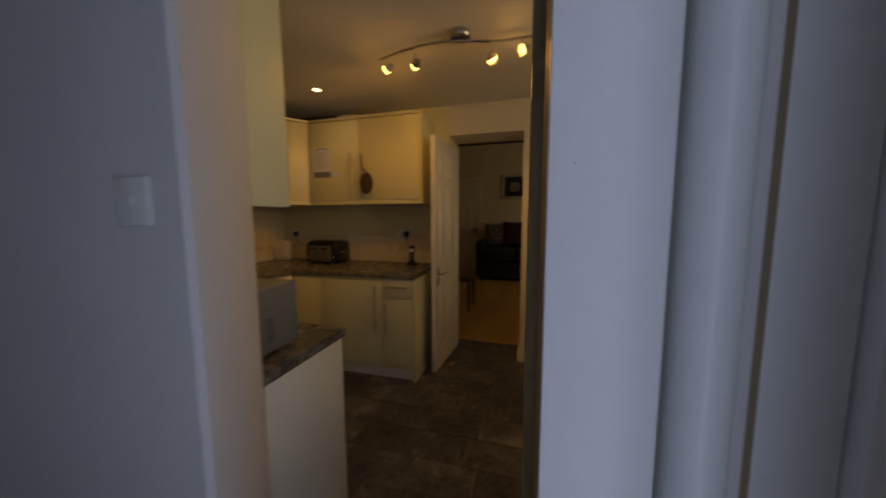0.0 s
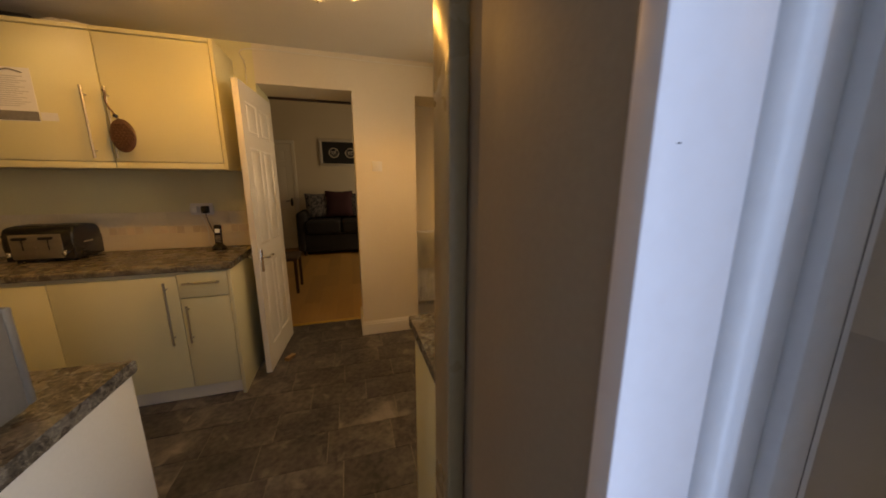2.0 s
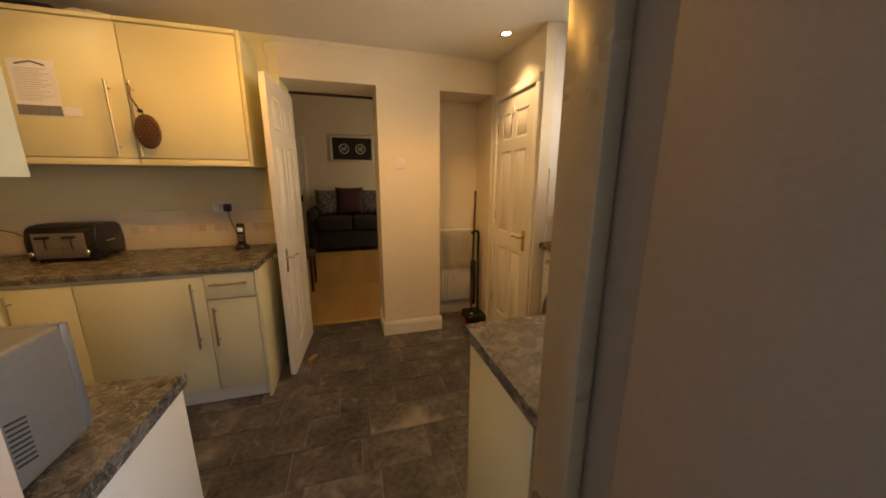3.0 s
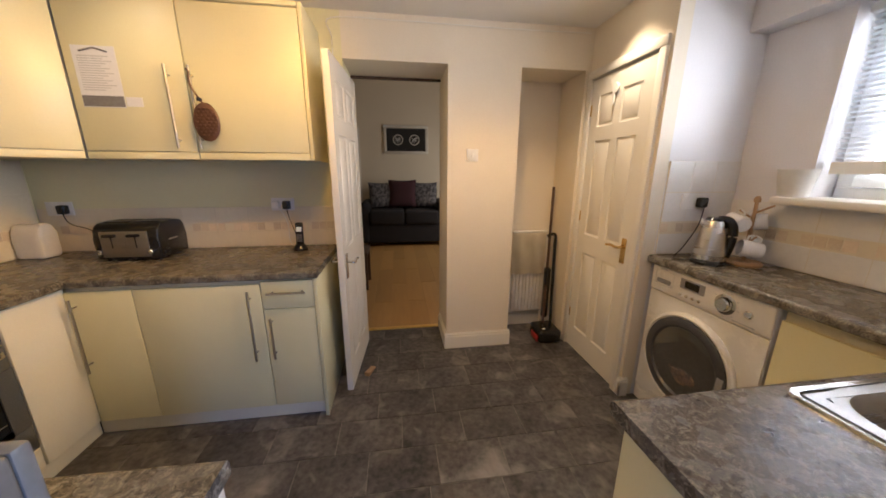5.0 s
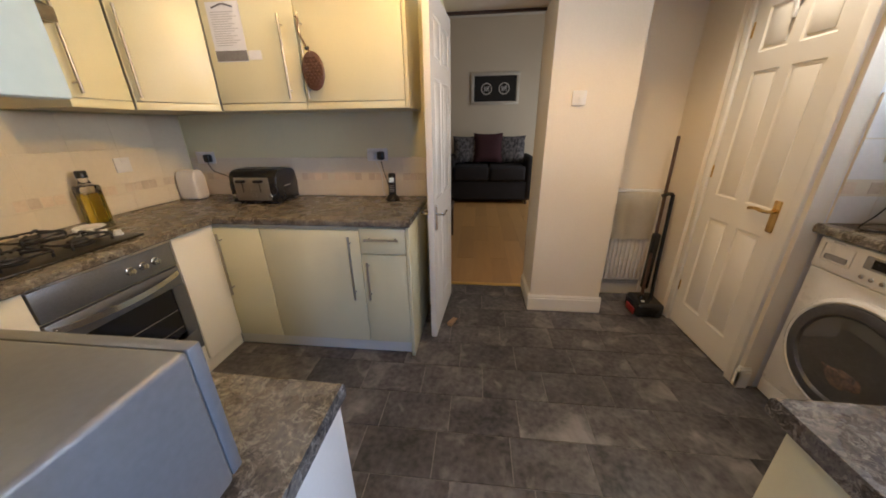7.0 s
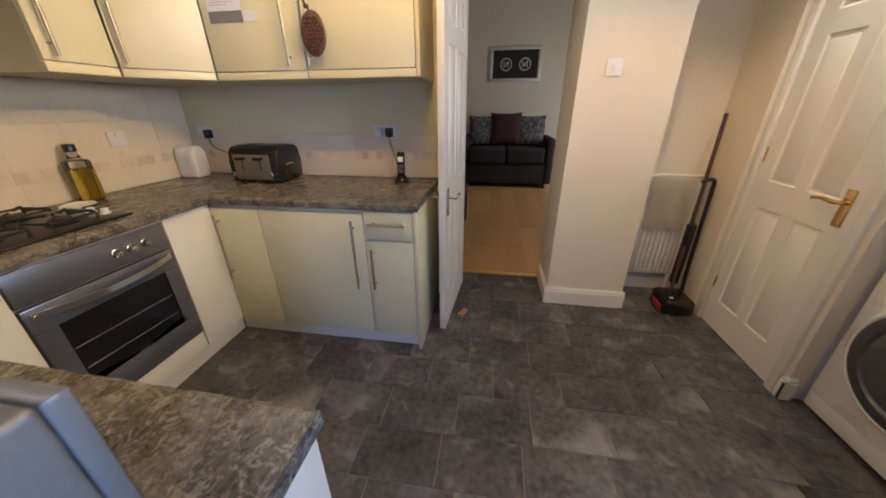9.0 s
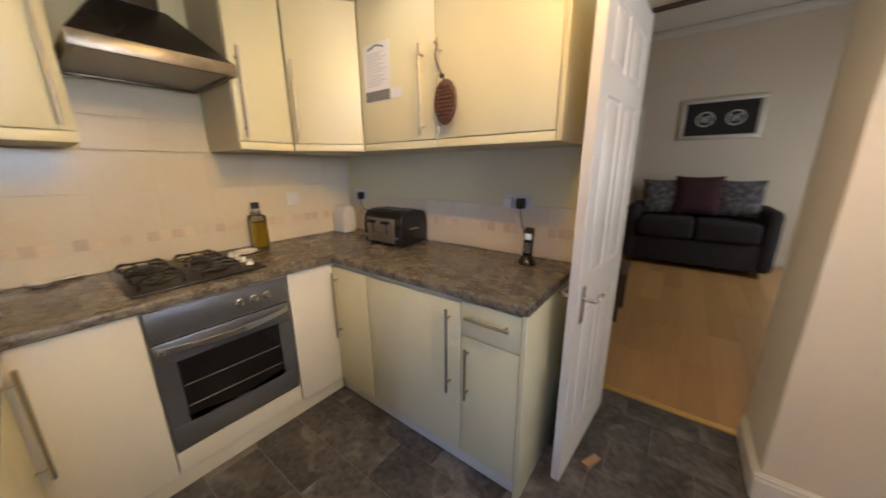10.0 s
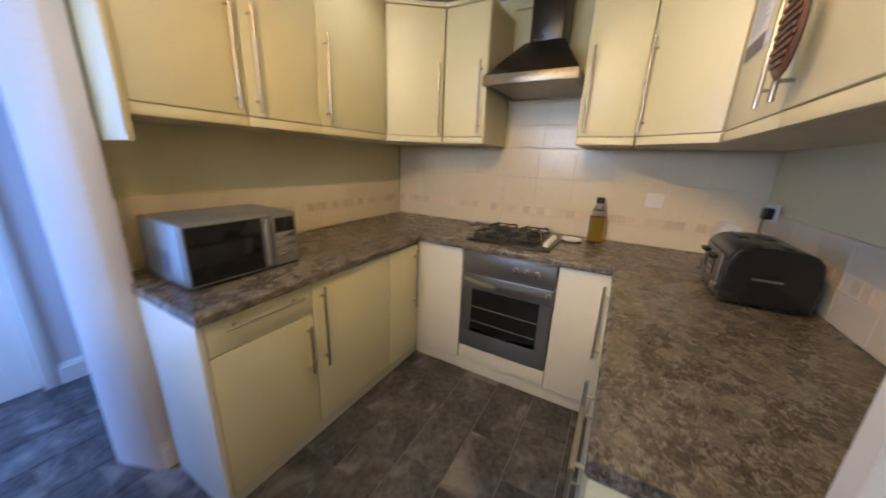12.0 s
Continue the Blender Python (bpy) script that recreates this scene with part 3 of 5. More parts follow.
nose = [(2.833 - 0.023 * math.cos(math.pi * k / 10), -0.264 - 0.022 * math.sin(math.pi * k / 10)) for k in range(9)]
part("outer_frame", upright([(2.812, -0.226), (2.808, -0.250)] + nose + [(2.858, -0.262), (2.870, -0.258), (2.872, -0.226)], 0, 2.14), UPVC, bd)
bm = bmesh.new()
box(bm, 2.874, -0.258, 0.0, 2.930, -0.226, 2.14, bevel=0.002)
part("rebate", bm, UPVC, bd)
bm = bmesh.new()
for x0, x1, z0, z1 in ((2.932, 2.984, 0.03, 2.10), (3.50, 3.58, 0.03, 2.10), (2.9845, 3.4995, 0.03, 0.16), (2.9845, 3.4995, 1.99, 2.10)):
    box(bm, x0, -0.272, z0, x1, -0.226, z1, bevel=0.005)
part("sash", bm, UPVC, bd)
bm = bmesh.new()
box(bm, 2.985, -0.268, 0.161, 2.993, -0.24, 1.989)
part("glazing_gasket", bm, GASKET, bd, "black glazing gasket")
bm = bmesh.new()
box(bm, 2.9935, -0.265, 0.161, 3.018, -0.24, 1.989, bevel=0.004)
part("glazing_bead", bm, UPVC, bd)
bm = bmesh.new()
box(bm, 3.019, -0.252, 0.161, 3.499, -0.246, 1.989)
gl = part("pane", bm, CLEAR, bd)
gl.visible_shadow = False

# ---- kitchen window ----
win = thing("window_kitchen", "white plastic double window with a venetian blind", "window", (4.36, 0.74, 1.30))
bm = bmesh.new()
for y0, y1, z0, z1 in ((-0.61, 0.61, 0, 0.06), (-0.61, 0.61, 0.76, 0.82), (-0.61, -0.55, 0.06, 0.76), (0.55, 0.61, 0.06, 0.76)):
    box(bm, -0.03, y0, z0, 0.04, y1, z1, bevel=0.005)
part("window_frame", bm, UPVC, win)
for y0, y1 in ((-0.545, 0.05), (0.06, 0.545)):
    bm = bmesh.new()
    for a, b, c, d in ((y0, y1, 0.064, 0.115), (y0, y1, 0.705, 0.756), (y0, y0 + 0.05, 0.115, 0.705), (y1 - 0.05, y1, 0.115, 0.705)):
        box(bm, -0.05, a, c, 0.03, b, d, bevel=0.006)
    if y0 < 0:
        box(bm, -0.05, y0 + 0.05, 0.28, 0.03, y1 - 0.05, 0.31, bevel=0.004)
    sash = part("casement", bm, UPVC, win)
    bm = bmesh.new()
    box(bm, -0.006, y0 + 0.04, 0.105, 0.0, y1 - 0.04, 0.715)
    p = part("pane", bm, CLEAR, sash)
    p.visible_shadow = False
structure("window_sill", "white painted window sill with a rounded edge", "window sill", [(4.08, 0.10, 1.275, 4.335, 1.43, 1.312)], GLOSS, 0.01)
blind = thing("venetian_blind", "white venetian blind lowered over the window, slats open", "blind", (4.25, 0.74, 1.345))
bm = bmesh.new()
box(bm, -0.022, -0.6, 0.73, 0.022, 0.6, 0.765, bevel=0.004)
part("head_rail", bm, UPVC, blind)
bm = bmesh.new()
box(bm, -0.016, -0.59, 0.075, 0.016, 0.59, 0.13, bevel=0.004)
part("bottom_rail", bm, GLOSS, blind, "cream bottom rail")
bm = bmesh.new()
a = [bm.verts.new((-0.012 + 0.024 * k / 4, y, 0.004 * math.sin(math.pi * k / 4))) for y in (-0.59, 0.59) for k in range(5)]
for k in range(4):
    bm.faces.new((a[k], a[k + 1], a[k + 6], a[k + 5]))
bmesh.ops.solidify(bm, geom=bm.faces[:], thickness=0.0012)
slat = finish(bm, "slat", UPVC)
for i in range(27):
    o = new("slat", slat)
    o.parent = blind
    o.matrix_basis = pose(0, 0, 0.145 + i * 0.0218, 0, 12 + random.uniform(-3, 3), 0)
for y in (-0.35, 0.0, 0.35):
    bm = bmesh.new()
    rod(bm, (-0.014, y, 0.10), (-0.014, y, 0.74), 0.0012, seg=6)
    part("ladder_cord", bm, WHITEPL, blind)
bm = bmesh.new()
box(bm, 7.5, -6, -0.12, 7.75, 9, 2.35)
box(bm, 7.46, -6, 2.35, 7.79, 9, 2.42)
solid("garden_wall", "pale rendered garden wall outside the window", "wall", bm, RENDERWALL, kind="structure")
nb = thing("neighbour_house", "pale rendered house with a grey roof beyond the garden", "house", (16, 2, -0.12))
bm = bmesh.new()
box(bm, 0, -9, 0, 7, 9, 5.2)
part("wall", bm, RENDERWALL, nb)
bm = bmesh.new()
vs = extrude_profile(bm, [(-0.4, 5.1), (7.4, 5.1), (3.5, 7.6)], -9.3, 9.3)
bmesh.ops.transform(bm, matrix=Matrix(((0, 1, 0, 0), (1, 0, 0, 0), (0, 0, 1, 0), (0, 0, 0, 1))), verts=vs)
part("roof", bm, SLATEROOF, nb)
for y in (-6, -2, 2, 6):
    for z in (1.0, 3.4):
        bm = bmesh.new()
        box(bm, -0.04, y - 0.6, z, 0.02, y + 0.6, z + 1.2, bevel=0.02)
        w = part("window", bm, UPVC, nb)
        bm = bmesh.new()
        box(bm, -0.05, y - 0.5, z + 0.1, -0.035, y + 0.5, z + 1.1)
        part("pane", bm, DARKGLASS, w)
# unseen window, added to frame the fill light's opening
lw = thing("window_living", "white window added out of view to light the living room", "window", (4.66, 5.4, 0.9))
bm = bmesh.new()
for y0, y1, z0, z1 in ((-0.8, 0.8, 0, 0.06), (-0.8, 0.8, 1.14, 1.2), (-0.8, -0.74, 0.06, 1.14), (0.74, 0.8, 0.06, 1.14), (-0.03, 0.03, 0.06, 1.14)):
    box(bm, -0.03, y0, z0, 0.04, y1, z1, bevel=0.005)
part("window_frame", bm, UPVC, lw)

# ---- base cupboards ----
TOPZ = 0.91


def front(parent, x0, x1, z0, z1, name="door", material=CREAM, label=""):
    bm = bmesh.new()
    box(bm, x0 + 0.0018, -0.02, z0, x1 - 0.0018, -0.001, z1, bevel=0.0035)
    return part(name, bm, material, parent, label)


def base_unit(label, w, loc, rz, style, depth=0.56, top=0.868):
    """Local x along the front, y into the unit. style: fronts and handles."""
    u = thing("base_cabinet", label, "cabinet", loc, rz, "base cabinets")
    bm = bmesh.new()
    box(bm, 0.0008, 0, 0.095, w - 0.0008, depth, top)
    part("body", bm, CARCASS, u)
    if style == "drawer_left" or style == "drawer_right":
        dr = front(u, 0, w, 0.705, 0.858, "drawer")
        bar_handle(dr, w / 2, 0.80, w * 0.72, False)
        do = front(u, 0, w, 0.10, 0.70)
        bar_handle(do, 0.04 if style == "drawer_left" else w - 0.04, 0.54, 0.24)
    elif style in ("left", "right"):
        do = front(u, 0, w, 0.10, 0.845)
        bar_handle(do, 0.045 if style == "left" else w - 0.055, 0.615, 0.40)
    else:
        front(u, 0, w, 0.10, 0.862)
    return u


YF, XF, YN = 1.80, 0.60, 0.61
base_unit("cream corner base cupboard with a long bar handle", 0.30, (0.622, YF, 0), 0, "left")
base_unit("wide cream base cupboard door with a long bar handle", 0.60, (0.922, YF, 0), 0, "right")
base_unit("narrow cream base cupboard with a drawer above", 0.268, (1.522, YF, 0), 0, "drawer_left")
structure_end = bmesh.new()
box(structure_end, 0, 0, 0.0, 0.02, 0.60, 0.868, bevel=0.0015)
solid("end_panel", "cream end panel closing the base cupboards beside the door", "panel", structure_end, CREAM, (1.791, 1.776, 0))
bm = bmesh.new()
box(bm, 0, 0.12, 0.0, 0.02, 0.585, 0.868, bevel=0.0015)
solid("end_panel", "pale end panel below the microwave worktop", "panel", bm, END_AND_DAYLIT, (1.886, 0.045, 0))
bm = bmesh.new()
box(bm, 0, 0.13, 0.0, 0.02, 0.53, 0.868, bevel=0.0015)
solid("end_panel", "pale green-cream end panel of the sink cupboards", "panel", bm, CREAM, (2.752, 0.102, 0))
base_unit("cream corner base cupboard by the cooker with a bar handle", 0.30, (0.93, YN, 0), 180, "right")
base_unit("cream base cupboard with a long bar handle", 0.535, (1.466, YN, 0), 180, "left")
base_unit("cream base cupboard with a drawer under the microwave", 0.418, (1.885, YN, 0), 180, "drawer_right")
# fillers either side of the oven and its housing, paler than cream to carry the daylight
for y0, y1 in ((0.615, 0.955), (1.52, 1.795)):
    f = thing("base_cabinet", "plain cupboard front beside the built-in oven, daylight put into its paler colour", "cabinet", (XF, y0, 0), 90, "base cabinets")
    bm = bmesh.new()
    box(bm, 0.0008, 0, 0.095, y1 - y0 - 0.0008, 0.55, 0.868)
    part("body", bm, CARCASS, f)
    front(f, 0, y1 - y0, 0.10, 0.862, material=END_AND_DAYLIT)
# sink and window runs
base_unit("cream sink base cupboard", 0.60, (3.375, 0.625, 0), 180, "left", 0.5, 0.70)
base_unit("cream base cupboard in the sink run", 0.30, (3.68, 0.625, 0), 180, "plain", 0.5, 0.70)
base_unit("plain cream base cupboard beside the washing machine", 0.40, (3.76, 1.035, 0), -90, "plain", 0.42, 0.912)


def plinth(x0, y0, x1, y1):
    bm = bmesh.new()
    box(bm, x0, y0, 0.0, x1, y1, 0.094, bevel=0.0015)
    solid("plinth", "cream plinth board under the base cupboards", "plinth", bm, END_AND_DAYLIT, group="plinths")


plinth(0.588, 1.815, 1.79, 1.833)
plinth(0.568, 0.595, 0.586, 1.813)
plinth(0.586, 0.575, 1.885, 0.593)
plinth(2.775, 0.585, 3.70, 0.603)
plinth(3.79, 0.63, 3.808, 1.00)


def worktop(name, label, loc, rz, length, depth, drop=0.0):
    """Local x along the front edge, rounded nosing at -y."""
    bm = bmesh.new()
    r = 0.016
    pts = [(depth, TOPZ), (depth, TOPZ - 0.04), (0.006, TOPZ - 0.04), (0.0, TOPZ - 0.034)]
    for k in range(7):
        a = math.pi / 2 * k / 6
        pts.append((r - r * math.cos(a), TOPZ - r + r * math.sin(a)))
    for v in extrude_profile(bm, pts, 0, length):
        v.co.z -= drop * (1 - v.co.x / length)
    return solid(name, label, "worktop", bm, TOP, loc, rz)


worktop("worktop", "mottled brown stone-look laminate worktop with toaster", (0.651, 1.768, 0), 0, 1.164, 0.650)
worktop("worktop", "mottled brown laminate worktop round the gas hob", (0.650, 0.002, 0), 90, 2.416, 0.648)
worktop("worktop", "mottled brown laminate worktop under the microwave", (1.909, 0.655, 0), 180, 1.258, 0.653, 0.03)
bm = bmesh.new()
pts = [(0.06, TOPZ), (0.06, TOPZ - 0.04), (0.006, TOPZ - 0.04), (0.0, TOPZ - 0.034)] + [(0.016 - 0.016 * math.cos(math.pi / 12 * k), TOPZ - 0.016 + 0.016 * math.sin(math.pi / 12 * k)) for k in range(7)]
extrude_profile(bm, pts, 0, 1.458)
box(bm, 0, 0.06, TOPZ - 0.04, 0.455, 0.521, TOPZ)
box(bm, 0.98, 0.06, TOPZ - 0.04, 1.458, 0.521, TOPZ)
box(bm, 0.455, 0.44, TOPZ - 0.04, 0.98, 0.521, TOPZ)
solid("worktop", "mottled brown-grey laminate worktop round the sink", "worktop", bm, TOP, (4.195, 0.668, 0), 180)
worktop("worktop", "mottled brown-grey laminate worktop under the window", (3.705, 1.698, 0.045), -90, 1.028, 0.493)

# ---- wall cupboards ----
CABZ0, CABZ1 = 1.485, 2.24


def wall_unit(label, loc, rz, w, handle, depth=0.30):
    u = thing("wall_cabinet", label, "cabinet", loc, rz, "wall cabinets")
    bm = bmesh.new()
    box(bm, 0.0008, 0, 0.0, w - 0.0008, depth, CABZ1 - CABZ0)
    part("body", bm, CARCASS, u)
    bm = bmesh.new()
    box(bm, 0.0008, -0.018, -0.0, w - 0.0008, -0.0005, 0.036, bevel=0.002)
    part("light_rail", bm, CREAM, u)
    do = front(u, 0, w, 0.04, CABZ1 - CABZ0 - 0.004)
    if handle is not None:
        bar_handle(do, handle if handle >= 0 else w + handle, 0.255, 0.40)
    bm = bmesh.new()
    box(bm, 0.0008, -0.028, CABZ1 - CABZ0 + 0.001, w - 0.0008, depth, CABZ1 - CABZ0 + 0.024, bevel=0.004)
    part("cornice", bm, CREAM, u)
    return u


FY, OX, MY = 2.06, 0.40, 0.355
wall_unit("cream wall cupboard with a sheet of paper on its door", (0.672, FY, CABZ0), 0, 0.528, -0.075, 0.352)
wall_unit("cream wall cupboard with a brown leather pad on its handle", (1.202, FY, CABZ0), 0, 0.572, 0.032, 0.352)
bm = bmesh.new()
box(bm, 0, 0, 0, 0.02, 0.374, CABZ1 - CABZ0 + 0.024, bevel=0.0015)
solid("wall_cabinet_end", "cream end panel of the wall cupboards", "panel", bm, CREAM, (1.776, FY - 0.022, CABZ0))
wall_unit("cream wall cupboard beside the cooker hood", (OX, 1.479, CABZ0), 90, 0.272, 0.035, 0.39)
wall_unit("cream wall cupboard beside the cooker hood", (OX, 0.667, CABZ0), 90, 0.283, -0.035, 0.39)


def corner_unit(label, a, b, back, handle):
    """A corner wall cupboard whose door stands slantwise from a to b."""
    (ax, ay), (bx, by) = a, b
    w = math.hypot(bx - ax, by - ay)
    rz = math.degrees(math.atan2(by - ay, bx - ax))
    u = thing("wall_cabinet", label, "cabinet", (ax, ay, CABZ0), rz, "wall cabinets")
    turn = pose(ax, ay, 0, 0, 0, rz).inverted()
    ring = [a, b] + back
    ring = [(p.x, p.y) for p in (turn @ Vector((x, y, 0)) for x, y in ring)]
    inner = [(0.002, 0.018), (w - 0.002, 0.018)] + ring[2:]
    part("body", upright(inner, 0.0, CABZ1 - CABZ0), CARCASS, u)
    bm = bmesh.new()
    box(bm, 0.004, 0.0, 0.0, w - 0.004, 0.0175, 0.036, bevel=0.002)
    part("light_rail", bm, CREAM, u)
    bm = bmesh.new()
    box(bm, 0.003, -0.002, 0.04, w - 0.003, 0.0175, CABZ1 - CABZ0 - 0.004, bevel=0.0035)
    do = part("door", bm, CREAM, u)
    bar_handle(do, handle if handle >= 0 else w + handle, 0.255, 0.40, y=-0.002)
    bm = bmesh.new()
    box(bm, -0.006, -0.010, CABZ1 - CABZ0 + 0.001, w + 0.006, 0.03, CABZ1 - CABZ0 + 0.024, bevel=0.004)
    part("cornice", bm, CREAM, u)
    return u


corner_unit("cream corner wall cupboard with a slanted door", (OX + 0.022, 1.753), (0.670, FY - 0.022), [(0.670, 2.412), (0.004, 2.412), (0.004, 1.753)], 0.035)
corner_unit("cream corner wall cupboard with a slanted door", (0.628, MY + 0.022), (OX + 0.022, 0.665), [(0.004, 0.665), (0.004, 0.004), (0.628, 0.004)], -0.035)
wall_unit("cream wall cupboard beside the corner above the worktop", (1.138, MY, CABZ0), 180, 0.508, 0.04, 0.35)
wall_unit("cream wall cupboard above the microwave", (1.498, MY, CABZ0), 180, 0.358, 0.04, 0.35)
wall_unit("cream wall cupboard above the microwave at the opening", (1.868, MY, CABZ0), 180, 0.368, -0.04, 0.35)
bm = bmesh.new()
box(bm, 0, 0.164, -0.08, 0.02, 0.378, CABZ1 - CABZ0 + 0.024, bevel=0.0015)
solid("wall_cabinet_end", "cream end panel of the wall cupboards at the opening", "panel", bm, CREAM, (1.870, 0.0, CABZ0))
# cream boxing and a ledge on the wall between the cupboards, behind the hood's chimney
structure("wall_ledge", "thin cream ledge rail on the wall above the cooker hood", "rail", [(0.002, 0.953, 2.325, 0.03, 1.477, 2.343)], CREAM, 0.003)

# ---- cooker, hob and hood ----
oven = thing("oven", "built-in blue-grey steel oven with a dark glass door", "oven", (0.597, 0.957, 0.10), 90)
OW = 0.561
bm = bmesh.new()
box(bm, 0.002, 0.004, 0.0, OW - 0.002, 0.54, 0.765)
part("housing", bm, CARCASS, oven)
bm = bmesh.new()
box(bm, 0.001, -0.016, 0.0, OW - 0.001, 0.003, 0.102, bevel=0.003)
# cream panel drawn paler, the daylight on it put into the colour
part("lower_panel", bm, END_AND_DAYLIT, oven, "panel below the oven, daylight put into its paler colour")
bm = bmesh.new()
box(bm, 0.003, -0.022, 0.625, OW - 0.003, 0.003, 0.755, bevel=0.006)
cp = part("control_panel", bm, OVENSTEEL, oven)
bm = bmesh.new()
box(bm, 0.003, -0.027, 0.752, OW - 0.003, 0.003, 0.768, bevel=0.004)
part("top_trim", bm, STEEL, oven, "bright steel top trim")
for x in (0.335, 0.395, 0.455):
    bm = bmesh.new()
    lathe(bm, [(0.019, 0), (0.019, 0.006), (0.014, 0.009), (0.0125, 0.024), (0.010, 0.027), (0.0, 0.027)], m=pose(x, -0.022, 0.69, 90))
    box(bm, x - 0.003, -0.052, 0.678, x + 0.003, -0.045, 0.702, bevel=0.001)
    part("knob", bm, CHROME, oven)
bm = bmesh.new()
z0, z1 = 0.108, 0.617
box(bm, 0.004, -0.024, z0, OW - 0.004, 0.002, z0 + 0.12, bevel=0.006)
box(bm, 0.004, -0.024, z1 - 0.10, OW - 0.004, 0.002, z1, bevel=0.006)
box(bm, 0.004, -0.024, z0 + 0.12, 0.072, 0.002, z1 - 0.10)
box(bm, OW - 0.072, -0.024, z0 + 0.12, OW - 0.004, 0.002, z1 - 0.10)
od = part("oven_door", bm, OVENSTEEL, oven)
bm = bmesh.new()
box(bm, 0.070, -0.019, z0 + 0.118, OW - 0.070, -0.008, z1 - 0.098)
part("glass", bm, DARKGLASS, od, "dark glass with a curved lower edge")
# curved lower lip of the window
bm = bmesh.new()
pts = [(0.071 + (OW - 0.142) * k / 16, z0 + 0.118 + 0.03 * abs(math.cos(math.pi * k / 16)) ** 1.5) for k in range(17)]
lo = [bm.verts.new((x, -0.0235, z0 + 0.116)) for x, z in pts]
hi = [bm.verts.new((x, -0.0235, z)) for x, z in pts]
for k in range(16):
    bm.faces.new((lo[k], lo[k + 1], hi[k + 1], hi[k]))
bmesh.ops.solidify(bm, geom=bm.faces[:], thickness=-0.006)
part("window_lip", bm, OVENSTEEL, od)
for z in (0.30, 0.40):
    bm = bmesh.new()
    rod(bm, (0.08, -0.0205, z), (OW - 0.08, -0.0205, z - 0.006), 0.0022, seg=8)
    part("shelf_wire", bm, DULLSTEEL, od)
bm = bmesh.new()
N = 20
prev = None
for k in range(N + 1):
    u = k / N
    x = 0.02 + (OW - 0.04) * u
    bow = 0.03 * math.sin(math.pi * u) ** 0.8
    c = [(x, -0.030 - bow * 0.9, z1 - 0.030 - bow * 0.55 + dz) for dz in (-0.013, 0.013)]
    ring = [bm.verts.new((c[0][0], c[0][1], c[0][2])), bm.verts.new((c[1][0], c[1][1], c[1][2])),
            bm.verts.new((c[1][0], c[1][1] + 0.010, c[1][2])), bm.verts.new((c[0][0], c[0][1] + 0.010, c[0][2]))]
    if prev:
        for i in range(4):
            j = (i + 1) % 4
            bm.faces.new((prev[i], prev[j], ring[j], ring[i]))
    else:
        bm.faces.new(ring)
    prev = ring
bm.faces.new(list(reversed(prev)))
for x in (0.03, OW - 0.03):
    rod(bm, (x, -0.02, z1 - 0.034), (x, -0.036, z1 - 0.034), 0.008, seg=10)
part("handle", bm, CHROME, od, "curved polished steel handle")

hob = thing("gas_hob", "black four-burner gas hob set into the worktop", "hob", (0.33, 1.20, TOPZ))
bm = bmesh.new()
box(bm, -0.245, -0.25, 0.0, 0.245, 0.25, 0.012, bevel=0.005)
part("plate", bm, HOODBLACK, hob, "dark hob plate")
BURN = [(-0.12, -0.14, 0.045), (0.12, -0.14, 0.034), (-0.12, 0.075, 0.034), (0.12, 0.075, 0.04)]
for x, y, r in BURN:
    bm = bmesh.new()
    lathe(bm, [(r * 1.25, 0.012), (r * 1.25, 0.016), (r, 0.018), (r, 0.027), (r * 0.86, 0.029), (r * 0.86, 0.034), (r * 0.78, 0.037), (0.0, 0.037)], (x, y, 0), seg=28)
    part("burner", bm, MATBLACK, hob)
    bm = bmesh.new()
    for k in range(4):
        a = math.pi / 4 + k * math.pi / 2
        c, s = math.cos(a), math.sin(a)
        tube(bm, [(x + c * 0.105, y + s * 0.105, 0.014), (x + c * 0.105, y + s * 0.105, 0.042), (x + c * 0.085, y + s * 0.085, 0.05), (x + c * 0.03, y + s * 0.03, 0.05)], 0.0055, 8)
    tube(bm, [(x + 0.075, y + 0.075, 0.04), (x - 0.075, y + 0.075, 0.04), (x - 0.075, y - 0.075, 0.04), (x + 0.075, y - 0.075, 0.04), (x + 0.075, y + 0.075, 0.04)], 0.0045, 8)
    part("pan_support", bm, MATBLACK, hob, "black wire pan support")
for k in range(4):
    bm = bmesh.new()
    lathe(bm, [(0.019, 0.012), (0.019, 0.018), (0.015, 0.021), (0.013, 0.036), (0.0, 0.037)], (0.15 - k * 0.075, 0.212, 0), seg=20)
    part("knob", bm, WHITEPL, hob, "white hob knob")

hood = thing("cooker_hood", "dark steel chimney cooker hood above the hob", "cooker hood", (0.0, 1.218, 1.785), 90)
HW = 0.25
bm = bmesh.new()
box(bm, -0.092, -0.24, 0.27, 0.092, -0.003, H - 1.785 - 0.004, bevel=0.004)
part("chimney", bm, HOODBLACK, hood)
bm = bmesh.new()
lo = [bm.verts.new(p) for p in ((-HW, -0.52, 0.05), (HW, -0.52, 0.05), (HW, -0.003, 0.05), (-HW, -0.003, 0.05))]
hi = [bm.verts.new(p) for p in ((-0.11, -0.26, 0.268), (0.11, -0.26, 0.268), (0.11, -0.003, 0.268), (-0.11, -0.003, 0.268))]
for i in range(4):
    j = (i + 1) % 4
    bm.faces.new((lo[i], lo[j], hi[j], hi[i]))
bm.faces.new(hi)
bm.faces.new(list(reversed(lo)))
bmesh.ops.bevel(bm, geom=bm.edges[:], offset=0.004, segments=2, profile=0.5, affect="EDGES")
part("canopy", bm, HOODBLACK, hood)
bm = bmesh.new()
